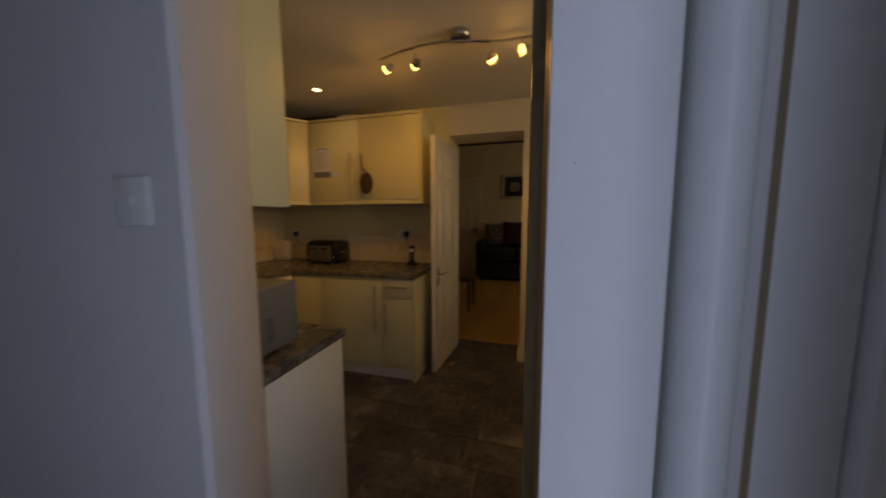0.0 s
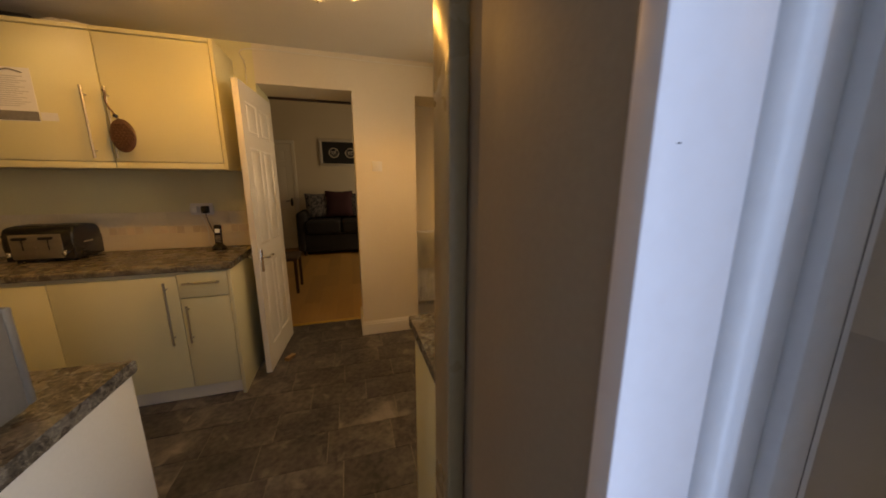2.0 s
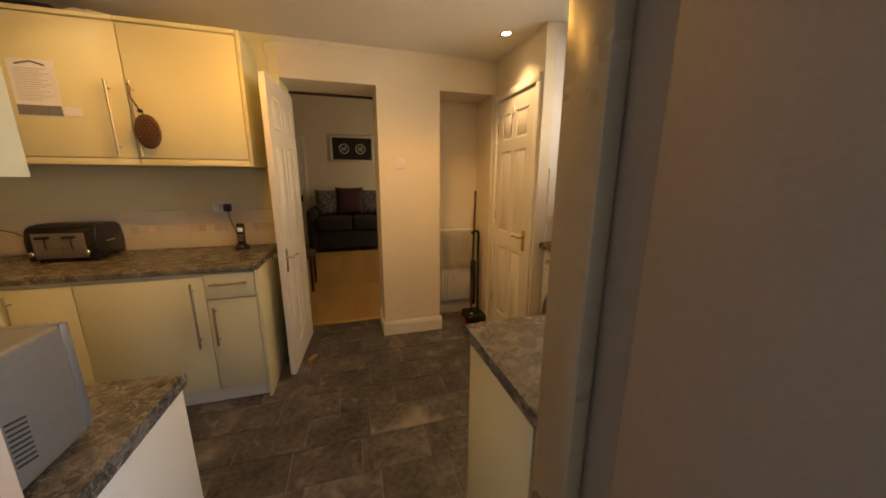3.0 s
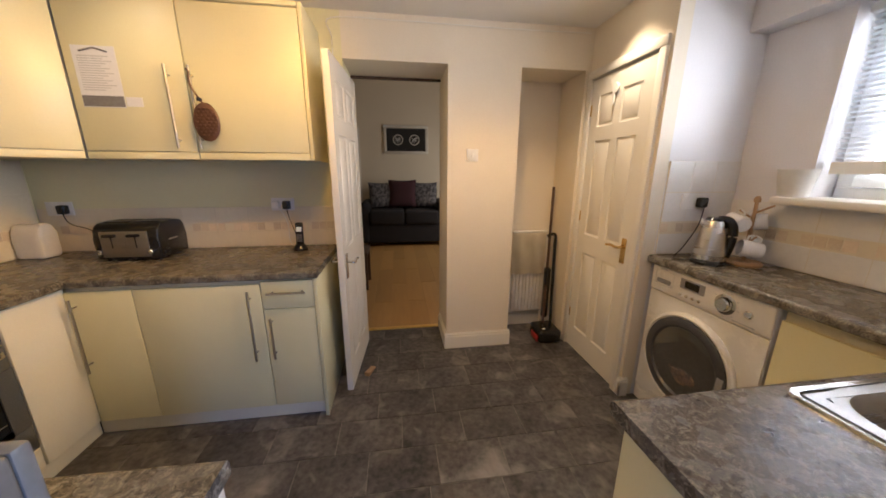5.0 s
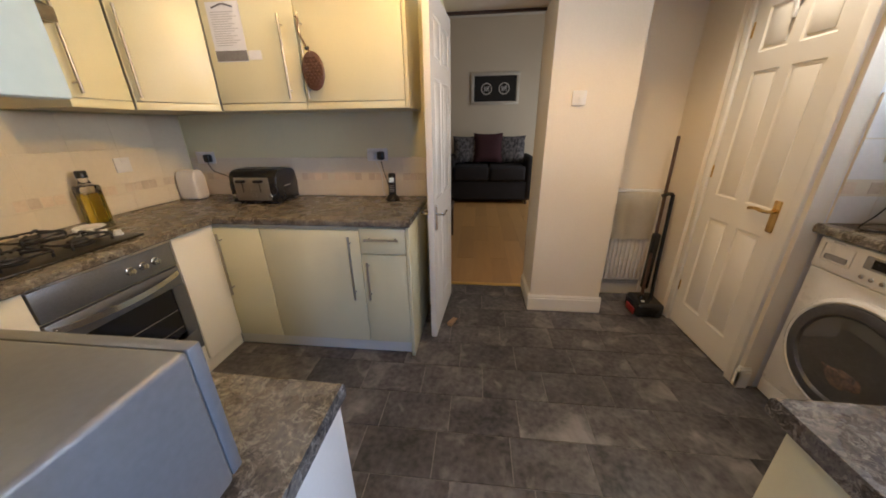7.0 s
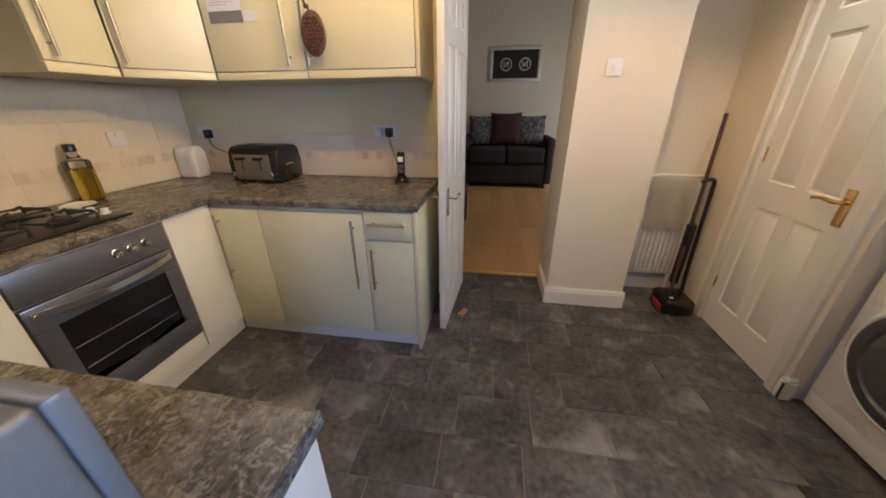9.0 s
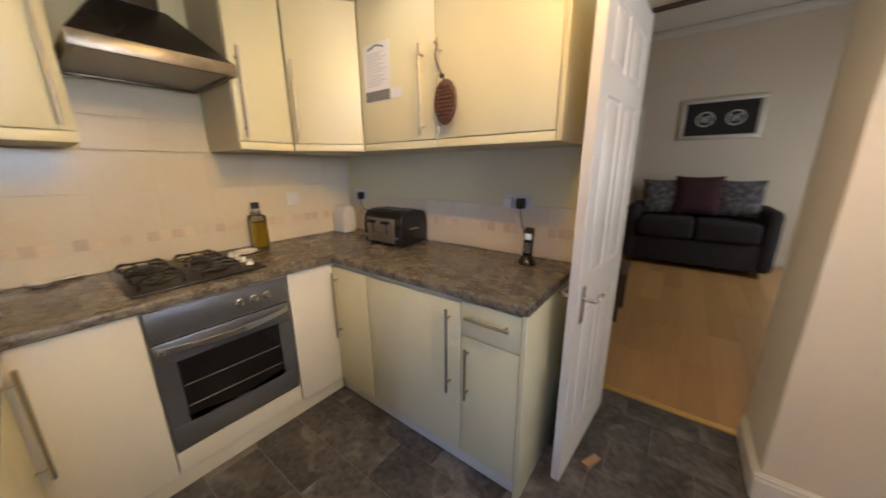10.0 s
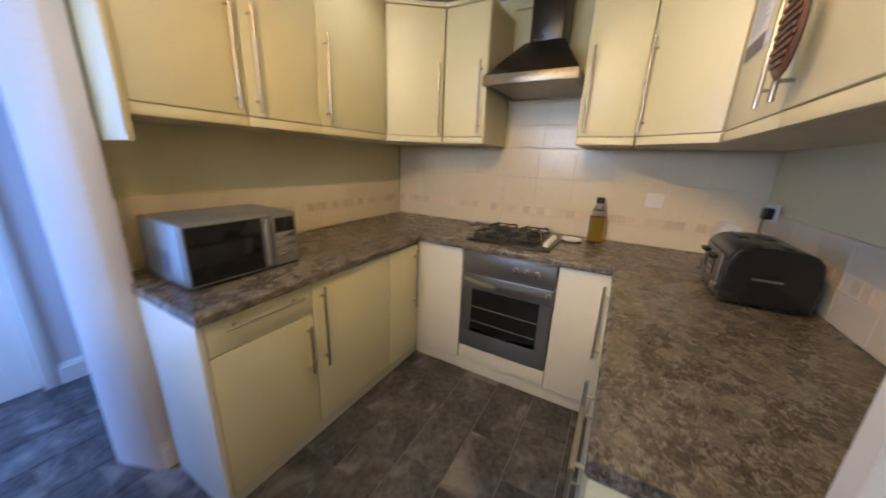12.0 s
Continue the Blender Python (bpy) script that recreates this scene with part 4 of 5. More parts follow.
for b in ((-HW, -0.525, 0, HW, -0.50, 0.052), (-HW, -0.50, 0, -HW + 0.02, -0.003, 0.052), (HW - 0.02, -0.50, 0, HW, -0.003, 0.052), (-HW + 0.02, -0.025, 0, HW - 0.02, -0.003, 0.052)):
    box(bm, *b, bevel=0.003)
part("rim", bm, RIM, hood, "brushed steel rim")
bm = bmesh.new()
box(bm, -HW + 0.022, -0.498, 0.008, HW - 0.022, -0.027, 0.018)
part("filter", bm, MESH, hood, "grease filter panel")

# ---- tiles behind the worktops ----


def splash(name, label, loc, rz, length, rows, base, border_z, tile_mat=TILE, tw=0.20, skip=None):
    """Rows of tiles on a wall: local x along the wall, facing -y. One row is a border of small squares."""
    g = solid_wall(name, label, loc, rz, length, max(z1 for _, z1 in rows), base)
    for z0, z1 in rows:
        n = max(1, round(length / tw))
        w = length / n
        me = tile_mesh(w - 0.002, z1 - z0 - 0.002, tile_mat)
        for i in range(n):
            o = new("tile", me)
            o.parent = g
            o.location = (w * (i + 0.5), -0.006, (z0 + z1) / 2)
    if border_z is None:
        return g
    me = tile_mesh(0.046, 0.05, MOSAIC)
    n = int(length / 0.05)
    for i in range(n):
        if (i * 7 + 3) % 5 in (0,):
            continue
        o = new("border_tile", me)
        o.parent = g
        o.location = (length / n * (i + 0.5), -0.0065, border_z)
    return g


TILES = {}


def tile_mesh(w, h, material):
    key = (round(w, 4), round(h, 4), material.name)
    if key not in TILES:
        bm = bmesh.new()
        box(bm, -w / 2, -0.004, -h / 2, w / 2, 0.004, h / 2)
        bmesh.ops.bevel(bm, geom=[e for e in bm.edges if all(v.co.y < 0 for v in e.verts)], offset=0.0008, segments=1, affect="EDGES")
        TILES[key] = finish(bm, "tile", material)
    return TILES[key]


def solid_wall(name, label, loc, rz, length, z1, base):
    bm = bmesh.new()
    box(bm, 0, -0.0088, base, length, 0.0, z1)
    return solid(name, label, "tiles", bm, TGROUT, loc, rz, kind="structure")


splash("splashback_far", "cream wall tiles with a beige mosaic border behind the toaster", (0.012, FAR - 0.001, 0), 0, 1.84, [(0.913, 1.022), (1.085, 1.187)], 0.912, 1.053)
splash("splashback_cooker", "cream wall tiles with a beige border behind the hob", (0.001, 0.012, 0), 90, 2.39, [(0.913, 1.022), (1.085, 1.283), (1.285, 1.478)], 0.912, 1.053, tw=0.25)
splash("splashback_cooker_upper", "cream wall tiles under the cooker hood", (0.001, 0.98, 0), 90, 0.49, [(1.482, 1.63), (1.632, 1.775)], 1.481, None, tw=0.245)
splash("splashback_near", "cream wall tiles with a beige border behind the microwave", (1.89, 0.001, 0), 180, 1.87, [(0.913, 1.022), (1.085, 1.187)], 0.912, 1.053)
splash("splashback_window", "cream wall tiles with a beige border under the window", (4.199, 1.69, 0.045), -90, 1.62, [(0.913, 1.035), (1.105, 1.228)], 0.912, 1.07, TILEW)
splash("splashback_kettle", "white wall tiles behind the kettle", (3.745, 1.699, 0.045), 0, 0.45, [(0.913, 1.035), (1.105, 1.27), (1.272, 1.44)], 0.912, 1.07, TILEW, 0.15)

# ---- things on the worktops ----
toaster = thing("toaster", "black four-slot toaster with a chrome front panel on the worktop", "toaster", (0.70, 2.235, TOPZ))
bm = bmesh.new()
pts = []
for k in range(13):
    a = math.pi * k / 12
    pts.append((-0.115 * math.copysign(abs(math.cos(a)) ** 0.55, math.cos(a)), 0.115 + 0.082 * math.sin(a) ** 0.6))
pts = [(-0.115, 0.012)] + pts + [(0.115, 0.012)]
vs = extrude_profile(bm, pts, -0.20, 0.20)
bmesh.ops.bevel(bm, geom=[e for e in bm.edges if abs(e.verts[0].co.x - e.verts[1].co.x) < 1e-6], offset=0.012, segments=3, profile=0.6, affect="EDGES")
part("body", bm, BLACK, toaster)
bm = bmesh.new()
box(bm, -0.155, -0.121, 0.022, 0.135, -0.112, 0.155, bevel=0.004)
fp = part("front_panel", bm, DULLSTEEL, toaster, "brushed chrome front panel")
for x in (-0.085, 0.06):
    bm = bmesh.new()
    box(bm, x - 0.0022, -0.1235, 0.07, x + 0.0022, -0.1205, 0.14)
    part("lever_slot", bm, BLACK, fp)
    bm = bmesh.new()
    box(bm, x - 0.035, -0.145, 0.128, x + 0.035, -0.12, 0.142, bevel=0.005)
    part("lever", bm, BLACK, fp)
for x in (-0.02, 0.012):
    for z in (0.045, 0.065, 0.085):
        bm = bmesh.new()
        box(bm, x - 0.009, -0.125, z - 0.005, x + 0.009, -0.1205, z + 0.005, bevel=0.002)
        part("button", bm, DULLSTEEL, fp)
for x in (-0.165, 0.145):
    bm = bmesh.new()
    lathe(bm, [(0.014, 0), (0.014, 0.012), (0.010, 0.016), (0, 0.016)], m=pose(x, -0.118, 0.05, 90))
    part("dial", bm, CHROME, toaster)
for x0 in (-0.17, 0.015):
    for y in (-0.045, 0.03):
        bm = bmesh.new()
        box(bm, x0, y - 0.014, 0.186, x0 + 0.155, y + 0.014, 0.1985, bevel=0.003)
        part("slot", bm, HOODBLACK, toaster)
for x in (-0.16, 0.16):
    for y in (-0.08, 0.08):
        bm = bmesh.new()
        rod(bm, (x, y, 0.0), (x, y, 0.014), 0.012, seg=12)
        part("foot", bm, BLACK, toaster)
bm = bmesh.new()
box(bm, 0.2005, -0.045, 0.095, 0.2025, 0.03, 0.102)
part("badge", bm, STEEL, toaster)

for ob in toaster.children_recursive:
    ob.data.transform(Matrix.Diagonal((0.84, 1.08, 1.14, 1)))
phone = thing("cordless_phone", "black cordless phone standing in its charging cradle", "phone", (1.60, 2.27, TOPZ))
bm = bmesh.new()
lathe(bm, [(0.0, 0.0), (0.045, 0.0), (0.048, 0.012), (0.038, 0.03), (0.022, 0.045), (0.0, 0.045)], seg=24)
part("cradle", bm, BLACK, phone)
bm = bmesh.new()
vs = box(bm, -0.024, -0.013, 0.03, 0.024, 0.013, 0.185, bevel=0.009, seg=3)
bmesh.ops.rotate(bm, cent=(0, 0, 0.03), matrix=Matrix.Rotation(radians(-6), 3, "X"), verts=bm.verts)
hs = part("handset", bm, BLACK, phone)
bm = bmesh.new()
box(bm, -0.016, -0.0145, 0.125, 0.016, -0.0128, 0.155)
bmesh.ops.rotate(bm, cent=(0, 0, 0.03), matrix=Matrix.Rotation(radians(-6), 3, "X"), verts=bm.verts)
part("display", bm, LCD, hs, "lit phone display")
bm = bmesh.new()
for i in range(4):
    for j in range(3):
        box(bm, -0.015 + j * 0.0115, -0.0142, 0.058 + i * 0.013, -0.008 + j * 0.0115, -0.0126, 0.066 + i * 0.013)
bmesh.ops.rotate(bm, cent=(0, 0, 0.03), matrix=Matrix.Rotation(radians(-6), 3, "X"), verts=bm.verts)
part("keypad", bm, GREYPLASTIC, hs)


def socket(label, loc, rz, plugs, switch=False, w=0.146, h=0.086):
    s = thing("light_switch" if switch else "wall_socket", label, "switch" if switch else "socket", loc, rz)
    bm = bmesh.new()
    box(bm, -w / 2, -0.010, -h / 2, w / 2, 0, h / 2, bevel=0.003)
    pl = part("plate", bm, WHITEPL, s)
    n = 2 if w > 0.1 else 1
    for i in range(n):
        x = (i - (n - 1) / 2) * 0.07
        bm = bmesh.new()
        box(bm, x - 0.008, -0.014, 0.012 if not switch else -0.012, x + 0.008, -0.009, 0.032 if not switch else 0.012, bevel=0.002)
        part("rocker", bm, WHITEPL, pl)
    for x, m in plugs:
        bm = bmesh.new()
        box(bm, x - 0.024, -0.05, -0.032, x + 0.024, -0.0105, 0.024, bevel=0.009, seg=3)
        part("plug", bm, m, s)
    return s


socket("white double wall socket with a black plug above the worktop", (0.15, FAR - 0.012, 1.19), 0, [(0.035, BLACK)])
socket("white double wall socket with a black plug above the phone", (1.475, FAR - 0.012, 1.205), 0, [(0.03, BLACK), (-0.04, WHITEPL)])
socket("white double wall socket with a black plug behind the kettle", (3.92, 1.688, 1.265), 0, [(0.035, BLACK)])
socket("white single light switch on the pillar", (2.80, FAR - 0.001, 1.54), 0, [], True, 0.085, 0.085)
socket("white double light switch on the hall wall", (1.90, -0.076, 1.405), 0, [], True, 0.10, 0.10)
socket("white wall socket by the hob", (0.012, 1.92, 1.19), 90, [], False, 0.09)


def cord(label, pts, material=BLACK, r=0.0028):
    bm = bmesh.new()
    tube(bm, pts, r, 8)
    solid("power_cord", label, "cable", bm, material)


cord("thin black cord from the socket down to the toaster", [(0.185, FAR - 0.05, 1.165), (0.22, FAR - 0.06, 1.10), (0.31, FAR - 0.05, 1.06), (0.36, FAR - 0.03, 1.0), (0.40, 2.33, 0.925), (0.44, 2.31, 0.925)])
cord("thin black cord from the socket to the phone cradle", [(1.505, FAR - 0.05, 1.18), (1.52, FAR - 0.05, 1.10), (1.545, FAR - 0.04, 1.0), (1.575, 2.32, 0.93), (1.60, 2.315, 0.925)])
cord("thin white cord hanging by the phone", [(1.435, FAR - 0.05, 1.19), (1.48, FAR - 0.055, 1.15), (1.505, FAR - 0.05, 1.06), (1.50, FAR - 0.03, 0.95), (1.54, 2.36, 0.915)], WHITEPL)
cord("black kettle cord looping to the socket", [(3.955, 1.64, 1.24), (3.93, 1.63, 1.14), (3.85, 1.62, 1.02), (3.78, 1.60, 0.961), (3.84, 1.55, 0.961), (3.90, 1.51, 0.963)])

bag = thing("bread_bag", "white plastic bread bag slumped in the worktop corner", "bag", (0.10, 2.27, TOPZ))
bm = bmesh.new()
bmesh.ops.create_cube(bm, size=1.0)
bmesh.ops.bevel(bm, geom=bm.edges[:], offset=0.12, segments=2, profile=0.5, affect="EDGES")
bmesh.ops.subdivide_edges(bm, edges=bm.edges[:], cuts=4, use_grid_fill=True)
for v in bm.verts:
    h = v.co.z + 0.5
    pinch = 1.0 if h < 0.72 else 1.0 - 1.5 * (h - 0.72)
    n = noise.noise_vector(v.co * 4.5) * 0.03 + noise.noise_vector(v.co * 11) * 0.012
    v.co = Vector(((v.co.x + n.x) * 0.15, (v.co.y * pinch + n.y) * 0.11, max(0.0, h + n.z * 0.6) * 0.205))
part("bag", bm, PAPER, bag)

bottle = thing("oil_bottle", "square glass bottle half full of yellow cooking oil", "bottle", (0.095, 1.635, TOPZ))
bm = bmesh.new()
box(bm, -0.042, -0.042, 0.0, 0.042, 0.042, 0.205, bevel=0.012, seg=3)
lathe(bm, [(0.034, 0.20), (0.024, 0.222), (0.020, 0.235), (0.020, 0.25)], seg=24)
part("glass", bm, CLEAR, bottle)
bm = bmesh.new()
box(bm, -0.037, -0.037, 0.006, 0.037, 0.037, 0.165, bevel=0.010, seg=3)
part("oil", bm, OIL, bottle, "yellow cooking oil")
bm = bmesh.new()
lathe(bm, [(0.024, 0.245), (0.024, 0.278), (0.021, 0.282), (0, 0.282)], seg=24)
part("cap", bm, BLACK, bottle, "black screw cap")
bm = bmesh.new()
lathe(bm, [(0.0, 0.002), (0.045, 0.002), (0.06, 0.012), (0.064, 0.013), (0.062, 0.017), (0.045, 0.007), (0.0, 0.006)], seg=32)
solid("saucer", "small white saucer by the oil bottle", "saucer", bm, CHINA, (0.19, 1.51, TOPZ))
sr = bmesh.new()
lathe(sr, [(0.0, 0.003), (0.03, 0.003), (0.045, 0.018), (0.048, 0.019), (0.042, 0.022), (0.028, 0.008), (0.0, 0.007)], seg=28)
box(sr, -0.012, 0.04, 0.010, 0.012, 0.13, 0.018, bevel=0.004)
solid("spoon_rest", "white china spoon rest behind the hob", "spoon rest", sr, CHINA, (0.06, 0.76, TOPZ), 15)

# microwave, its back corner at the opening
mw = thing("microwave", "silver microwave oven with a dark glass door on the worktop", "microwave", (1.834, 0.436, TOPZ - 0.028), 180)
MW, MD, MH = 0.45, 0.33, 0.236
bm = bmesh.new()
box(bm, 0, 0.0, 0.014, MW, MD, MH + 0.014, bevel=0.008, seg=3)
part("body", bm, SILVER, mw)
bm = bmesh.new()
box(bm, 0.003, -0.022, 0.016, 0.325, -0.0005, MH + 0.012, bevel=0.005)
md = part("door", bm, SILVER, mw)
bm = bmesh.new()
box(bm, 0.010, -0.0245, 0.024, 0.280, -0.021, MH + 0.004, bevel=0.002)
part("window", bm, DARKGLASS, md, "dark glass microwave window")
bm = bmesh.new()
box(bm, 0.285, -0.043, 0.03, 0.308, -0.021, MH - 0.005, bevel=0.008, seg=3)
part("handle", bm, SILVER, md)
bm = bmesh.new()
box(bm, 0.328, -0.02, 0.016, MW - 0.002, -0.0005, MH + 0.012, bevel=0.004)
cp = part("control_panel", bm, SILVER, mw)
bm = bmesh.new()
box(bm, 0.343, -0.022, MH - 0.075, MW - 0.015, -0.019, MH - 0.006, bevel=0.002)
part("display", bm, BLACK, cp, "dark display")
for i in range(3):
    bm = bmesh.new()
    box(bm, 0.343, -0.024, 0.062 + i * 0.04, MW - 0.015, -0.019, 0.086 + i * 0.04, bevel=0.003)
    part("button", bm, STEEL, cp)
for k in range(3):
    for i in range(9):
        bm = bmesh.new()
        y = 0.105 + k * 0.052
        vs = box(bm, -0.0009, y, 0.050 + i * 0.0098, 0.002, y + 0.034, 0.0535 + i * 0.0098)
        for v in vs:
            v.co.z += (v.co.y - y) * 0.22
        part("vent", bm, GASKET, mw)
for x in (0.04, MW - 0.04):
    for y in (0.04, MD - 0.04):
        bm = bmesh.new()
        rod(bm, (x, y, 0), (x, y, 0.016), 0.013, seg=12)
        part("foot", bm, BLACK, mw)
pf = thing("small_radio", "small dark and white radio on the worktop beside the microwave", "radio", (1.33, 0.30, TOPZ - 0.012), 180)
bm = bmesh.new()
box(bm, -0.03, -0.03, 0.0, 0.03, 0.03, 0.04, bevel=0.005)
part("base", bm, WHITEPL, pf)
bm = bmesh.new()
box(bm, -0.028, -0.022, 0.04, 0.028, 0.022, 0.155, bevel=0.006)
part("body", bm, BLACK, pf)

# kettle and mugs under the window
kettle = thing("kettle", "brushed steel kettle with a black handle on its base", "kettle", (3.880, 1.495, TOPZ + 0.046), -50)
bm = bmesh.new()
lathe(bm, [(0.0, 0.0), (0.078, 0.0), (0.08, 0.012), (0.07, 0.022), (0.0, 0.022)], seg=32)
part("base", bm, BLACK, kettle)
bm = bmesh.new()
lathe(bm, [(0.0, 0.023), (0.074, 0.023), (0.075, 0.035), (0.070, 0.09), (0.060, 0.15), (0.048, 0.195), (0.043, 0.205), (0.0, 0.207)], seg=40)
part("body", bm, STEEL, kettle)
bm = bmesh.new()
lathe(bm, [(0.043, 0.203), (0.044, 0.211), (0.035, 0.219), (0.0, 0.221)], seg=32)
part("lid", bm, BLACK, kettle)
bm = bmesh.new()
tube(bm, [(0.01, 0, 0.205), (0.05, 0, 0.207), (0.074, 0, 0.182), (0.081, 0, 0.14), (0.077, 0, 0.09), (0.066, 0, 0.042)], 0.021, 14)
part("handle", bm, BLACK, kettle)
bm = bmesh.new()
lathe(bm, [(0.018, 0), (0.010, 0.03)], m=Matrix.Translation((-0.036, 0, 0.182)) @ pose(0, 0, 0, 0, -62), seg=20)
part("spout", bm, STEEL, kettle)

for ob in kettle.children_recursive:
    ob.data.transform(Matrix.Diagonal((0.95, 0.95, 1.12, 1)))


def mug_mesh():
    bm = bmesh.new()
    lathe(bm, [(0.0, 0.0), (0.036, 0.0), (0.041, 0.008), (0.042, 0.088), (0.0405, 0.09), (0.039, 0.088), (0.038, 0.01), (0.0, 0.007)], seg=28)
    tube(bm, [(0.040, 0, 0.072), (0.062, 0, 0.07), (0.067, 0, 0.045), (0.058, 0, 0.022), (0.040, 0, 0.02)], 0.005, 10)
    return finish(bm, "mug", CHINA)


tree = thing("mug_tree", "wooden mug tree on the worktop by the window", "mug tree", (4.045, 1.45, TOPZ + 0.046))
bm = bmesh.new()
lathe(bm, [(0.0, 0.0), (0.075, 0.0), (0.078, 0.012), (0.07, 0.022), (0.0, 0.024)], seg=32)
part("base", bm, PINE, tree)
bm = bmesh.new()
rod(bm, (0, 0, 0.02), (0, 0, 0.33), 0.009, 0.008, 14)
lathe(bm, [(0.0, 0.32), (0.013, 0.325), (0.015, 0.34), (0.008, 0.355), (0.0, 0.357)], seg=16)
part("post", bm, PINE, tree)
mm = mug_mesh()
for k, (a, z) in enumerate(((165, 0.24), (35, 0.24), (240, 0.115), (285, 0.27))):
    c, s = math.cos(radians(a)), math.sin(radians(a))
    bm = bmesh.new()
    rod(bm, (0, 0, z), (c * 0.07, s * 0.07, z + 0.045), 0.0045, seg=10)
    part("peg", bm, PINE, tree)
    if k == 3:
        continue
    o = new("mug", mm)
    o.matrix_basis = pose(4.045 + c * 0.062, 1.45 + s * 0.062, TOPZ + 0.046 + z + 0.038, 0, 0, a + 90) @ pose(0, 0, 0, 0, -80, 0) @ Matrix.Translation((-0.059, 0, -0.045))
    tagged(o, "white china mug hanging on the wooden mug tree", "mug", "mugs on the tree")

tub = bmesh.new()
lathe(tub, [(0.0, 0.0), (0.050, 0.0), (0.053, 0.004), (0.071, 0.125), (0.074, 0.13), (0.071, 0.132), (0.067, 0.126), (0.049, 0.008), (0.0, 0.006)], seg=40)
solid("plastic_tub", "white tapered plastic tub at the end of the sill", "tub", tub, WHITEPL, (4.155, 1.388, 1.3125))

# ---- washing machine ----
wm = thing("washing_machine", "white front-loading washing machine with a dark round door", "washing machine", (3.735, 1.672, 0), -90)
WW = 0.60
bm = bmesh.new()
box(bm, 0, 0.012, 0.015, WW, 0.48, 0.862, bevel=0.01, seg=3)
part("body", bm, WHITEGOODS, wm)
bm = bmesh.new()
box(bm, 0.0, -0.006, 0.725, WW, 0.012, 0.86, bevel=0.008, seg=3)
cp = part("control_panel", bm, WHITEGOODS, wm)
bm = bmesh.new()
box(bm, 0.0, 0.0, 0.10, WW, 0.012, 0.722, bevel=0.006)
part("front_panel", bm, WHITEGOODS, wm)
bm = bmesh.new()
box(bm, 0.0, 0.004, 0.018, WW, 0.014, 0.097, bevel=0.004)
part("kick_panel", bm, WHITEGOODS, wm)
bm = bmesh.new()
box(bm, 0.03, -0.0085, 0.765, 0.145, -0.005, 0.84, bevel=0.006)
dr = part("soap_drawer", bm, WHITEGOODS, cp)
bm = bmesh.new()
box(bm, 0.045, -0.0095, 0.775, 0.13, -0.008, 0.798, bevel=0.004)
part("grip", bm, GREYPLASTIC, dr)
bm = bmesh.new()
box(bm, 0.185, -0.0085, 0.79, 0.315, -0.005, 0.84, bevel=0.004)
disp = part("display_surround", bm, GREYPLASTIC, cp)
bm = bmesh.new()
box(bm, 0.212, -0.010, 0.798, 0.288, -0.0084, 0.832)
part("display", bm, BLACK, disp, "dark display window")
for k in range(4):
    bm = bmesh.new()
    lathe(bm, [(0.008, 0), (0.008, 0.005), (0.006, 0.007), (0, 0.007)], m=pose(0.195 + k * 0.034, -0.006, 0.757, 90), seg=16)
    part("button", bm, CHROME, cp)
bm = bmesh.new()
lathe(bm, [(0.046, 0), (0.046, 0.004), (0.034, 0.006), (0.030, 0.024), (0.026, 0.028), (0, 0.028)], m=pose(0.415, -0.006, 0.795, 90), seg=36)
part("dial", bm, CHROME, cp, "round silver programme dial")
bm = bmesh.new()
lathe(bm, [(0.016, 0), (0.016, 0.008), (0.013, 0.011), (0, 0.011)], m=pose(0.515, -0.006, 0.79, 90), seg=24)
part("button", bm, CHROME, cp)
bm = bmesh.new()
for k in range(7):
    a = radians(-60 + 40 * k)
    box(bm, 0.415 + 0.056 * math.sin(a) - 0.004, -0.0068, 0.795 + 0.056 * math.cos(a) - 0.0015, 0.415 + 0.056 * math.sin(a) + 0.004, -0.0058, 0.795 + 0.056 * math.cos(a) + 0.0015)
box(bm, 0.455, -0.0068, 0.738, 0.545, -0.0058, 0.743)
box(bm, 0.055, -0.0068, 0.846, 0.10, -0.0058, 0.853)
part("print", bm, PALEINK, cp, "small grey panel print")
door = bmesh.new()
lathe(door, [(0.25, 0.0), (0.252, 0.012), (0.246, 0.024), (0.236, 0.03), (0.228, 0.026), (0.226, 0.014)], m=pose(0.285, 0.0, 0.425, 90), seg=64, cap=False)
pd = part("door", door, WHITEGOODS, wm, "white outer door ring")
bm = bmesh.new()
lathe(bm, [(0.227, 0.016), (0.225, 0.03), (0.212, 0.036), (0.185, 0.034), (0.176, 0.024), (0.172, 0.012)], m=pose(0.285, 0.0, 0.425, 90), seg=64, cap=False)
part("inner_ring", bm, DRUM, pd, "dark grey door ring")
bm = bmesh.new()
lathe(bm, [(0.176, 0.022), (0.15, 0.015), (0.10, 0.007), (0.05, 0.004), (0.0, 0.003)], m=pose(0.285, 0.0, 0.425, 90), seg=48)
part("drum_bowl", bm, DRUM, pd, "dark grey bowl behind the glass")
bm = bmesh.new()
bmesh.ops.create_icosphere(bm, subdivisions=4, radius=1.0)
for v in bm.verts:
    v.co += v.co * 0.35 * noise.noise(v.co * 2.2)
bmesh.ops.transform(bm, matrix=Matrix.LocRotScale((0.300, -0.015, 0.355), None, (0.105, 0.010, 0.050)), verts=bm.verts)
part("laundry", bm, CLOTH, pd, "crumpled brown and grey laundry seen through the door")
bm = bmesh.new()
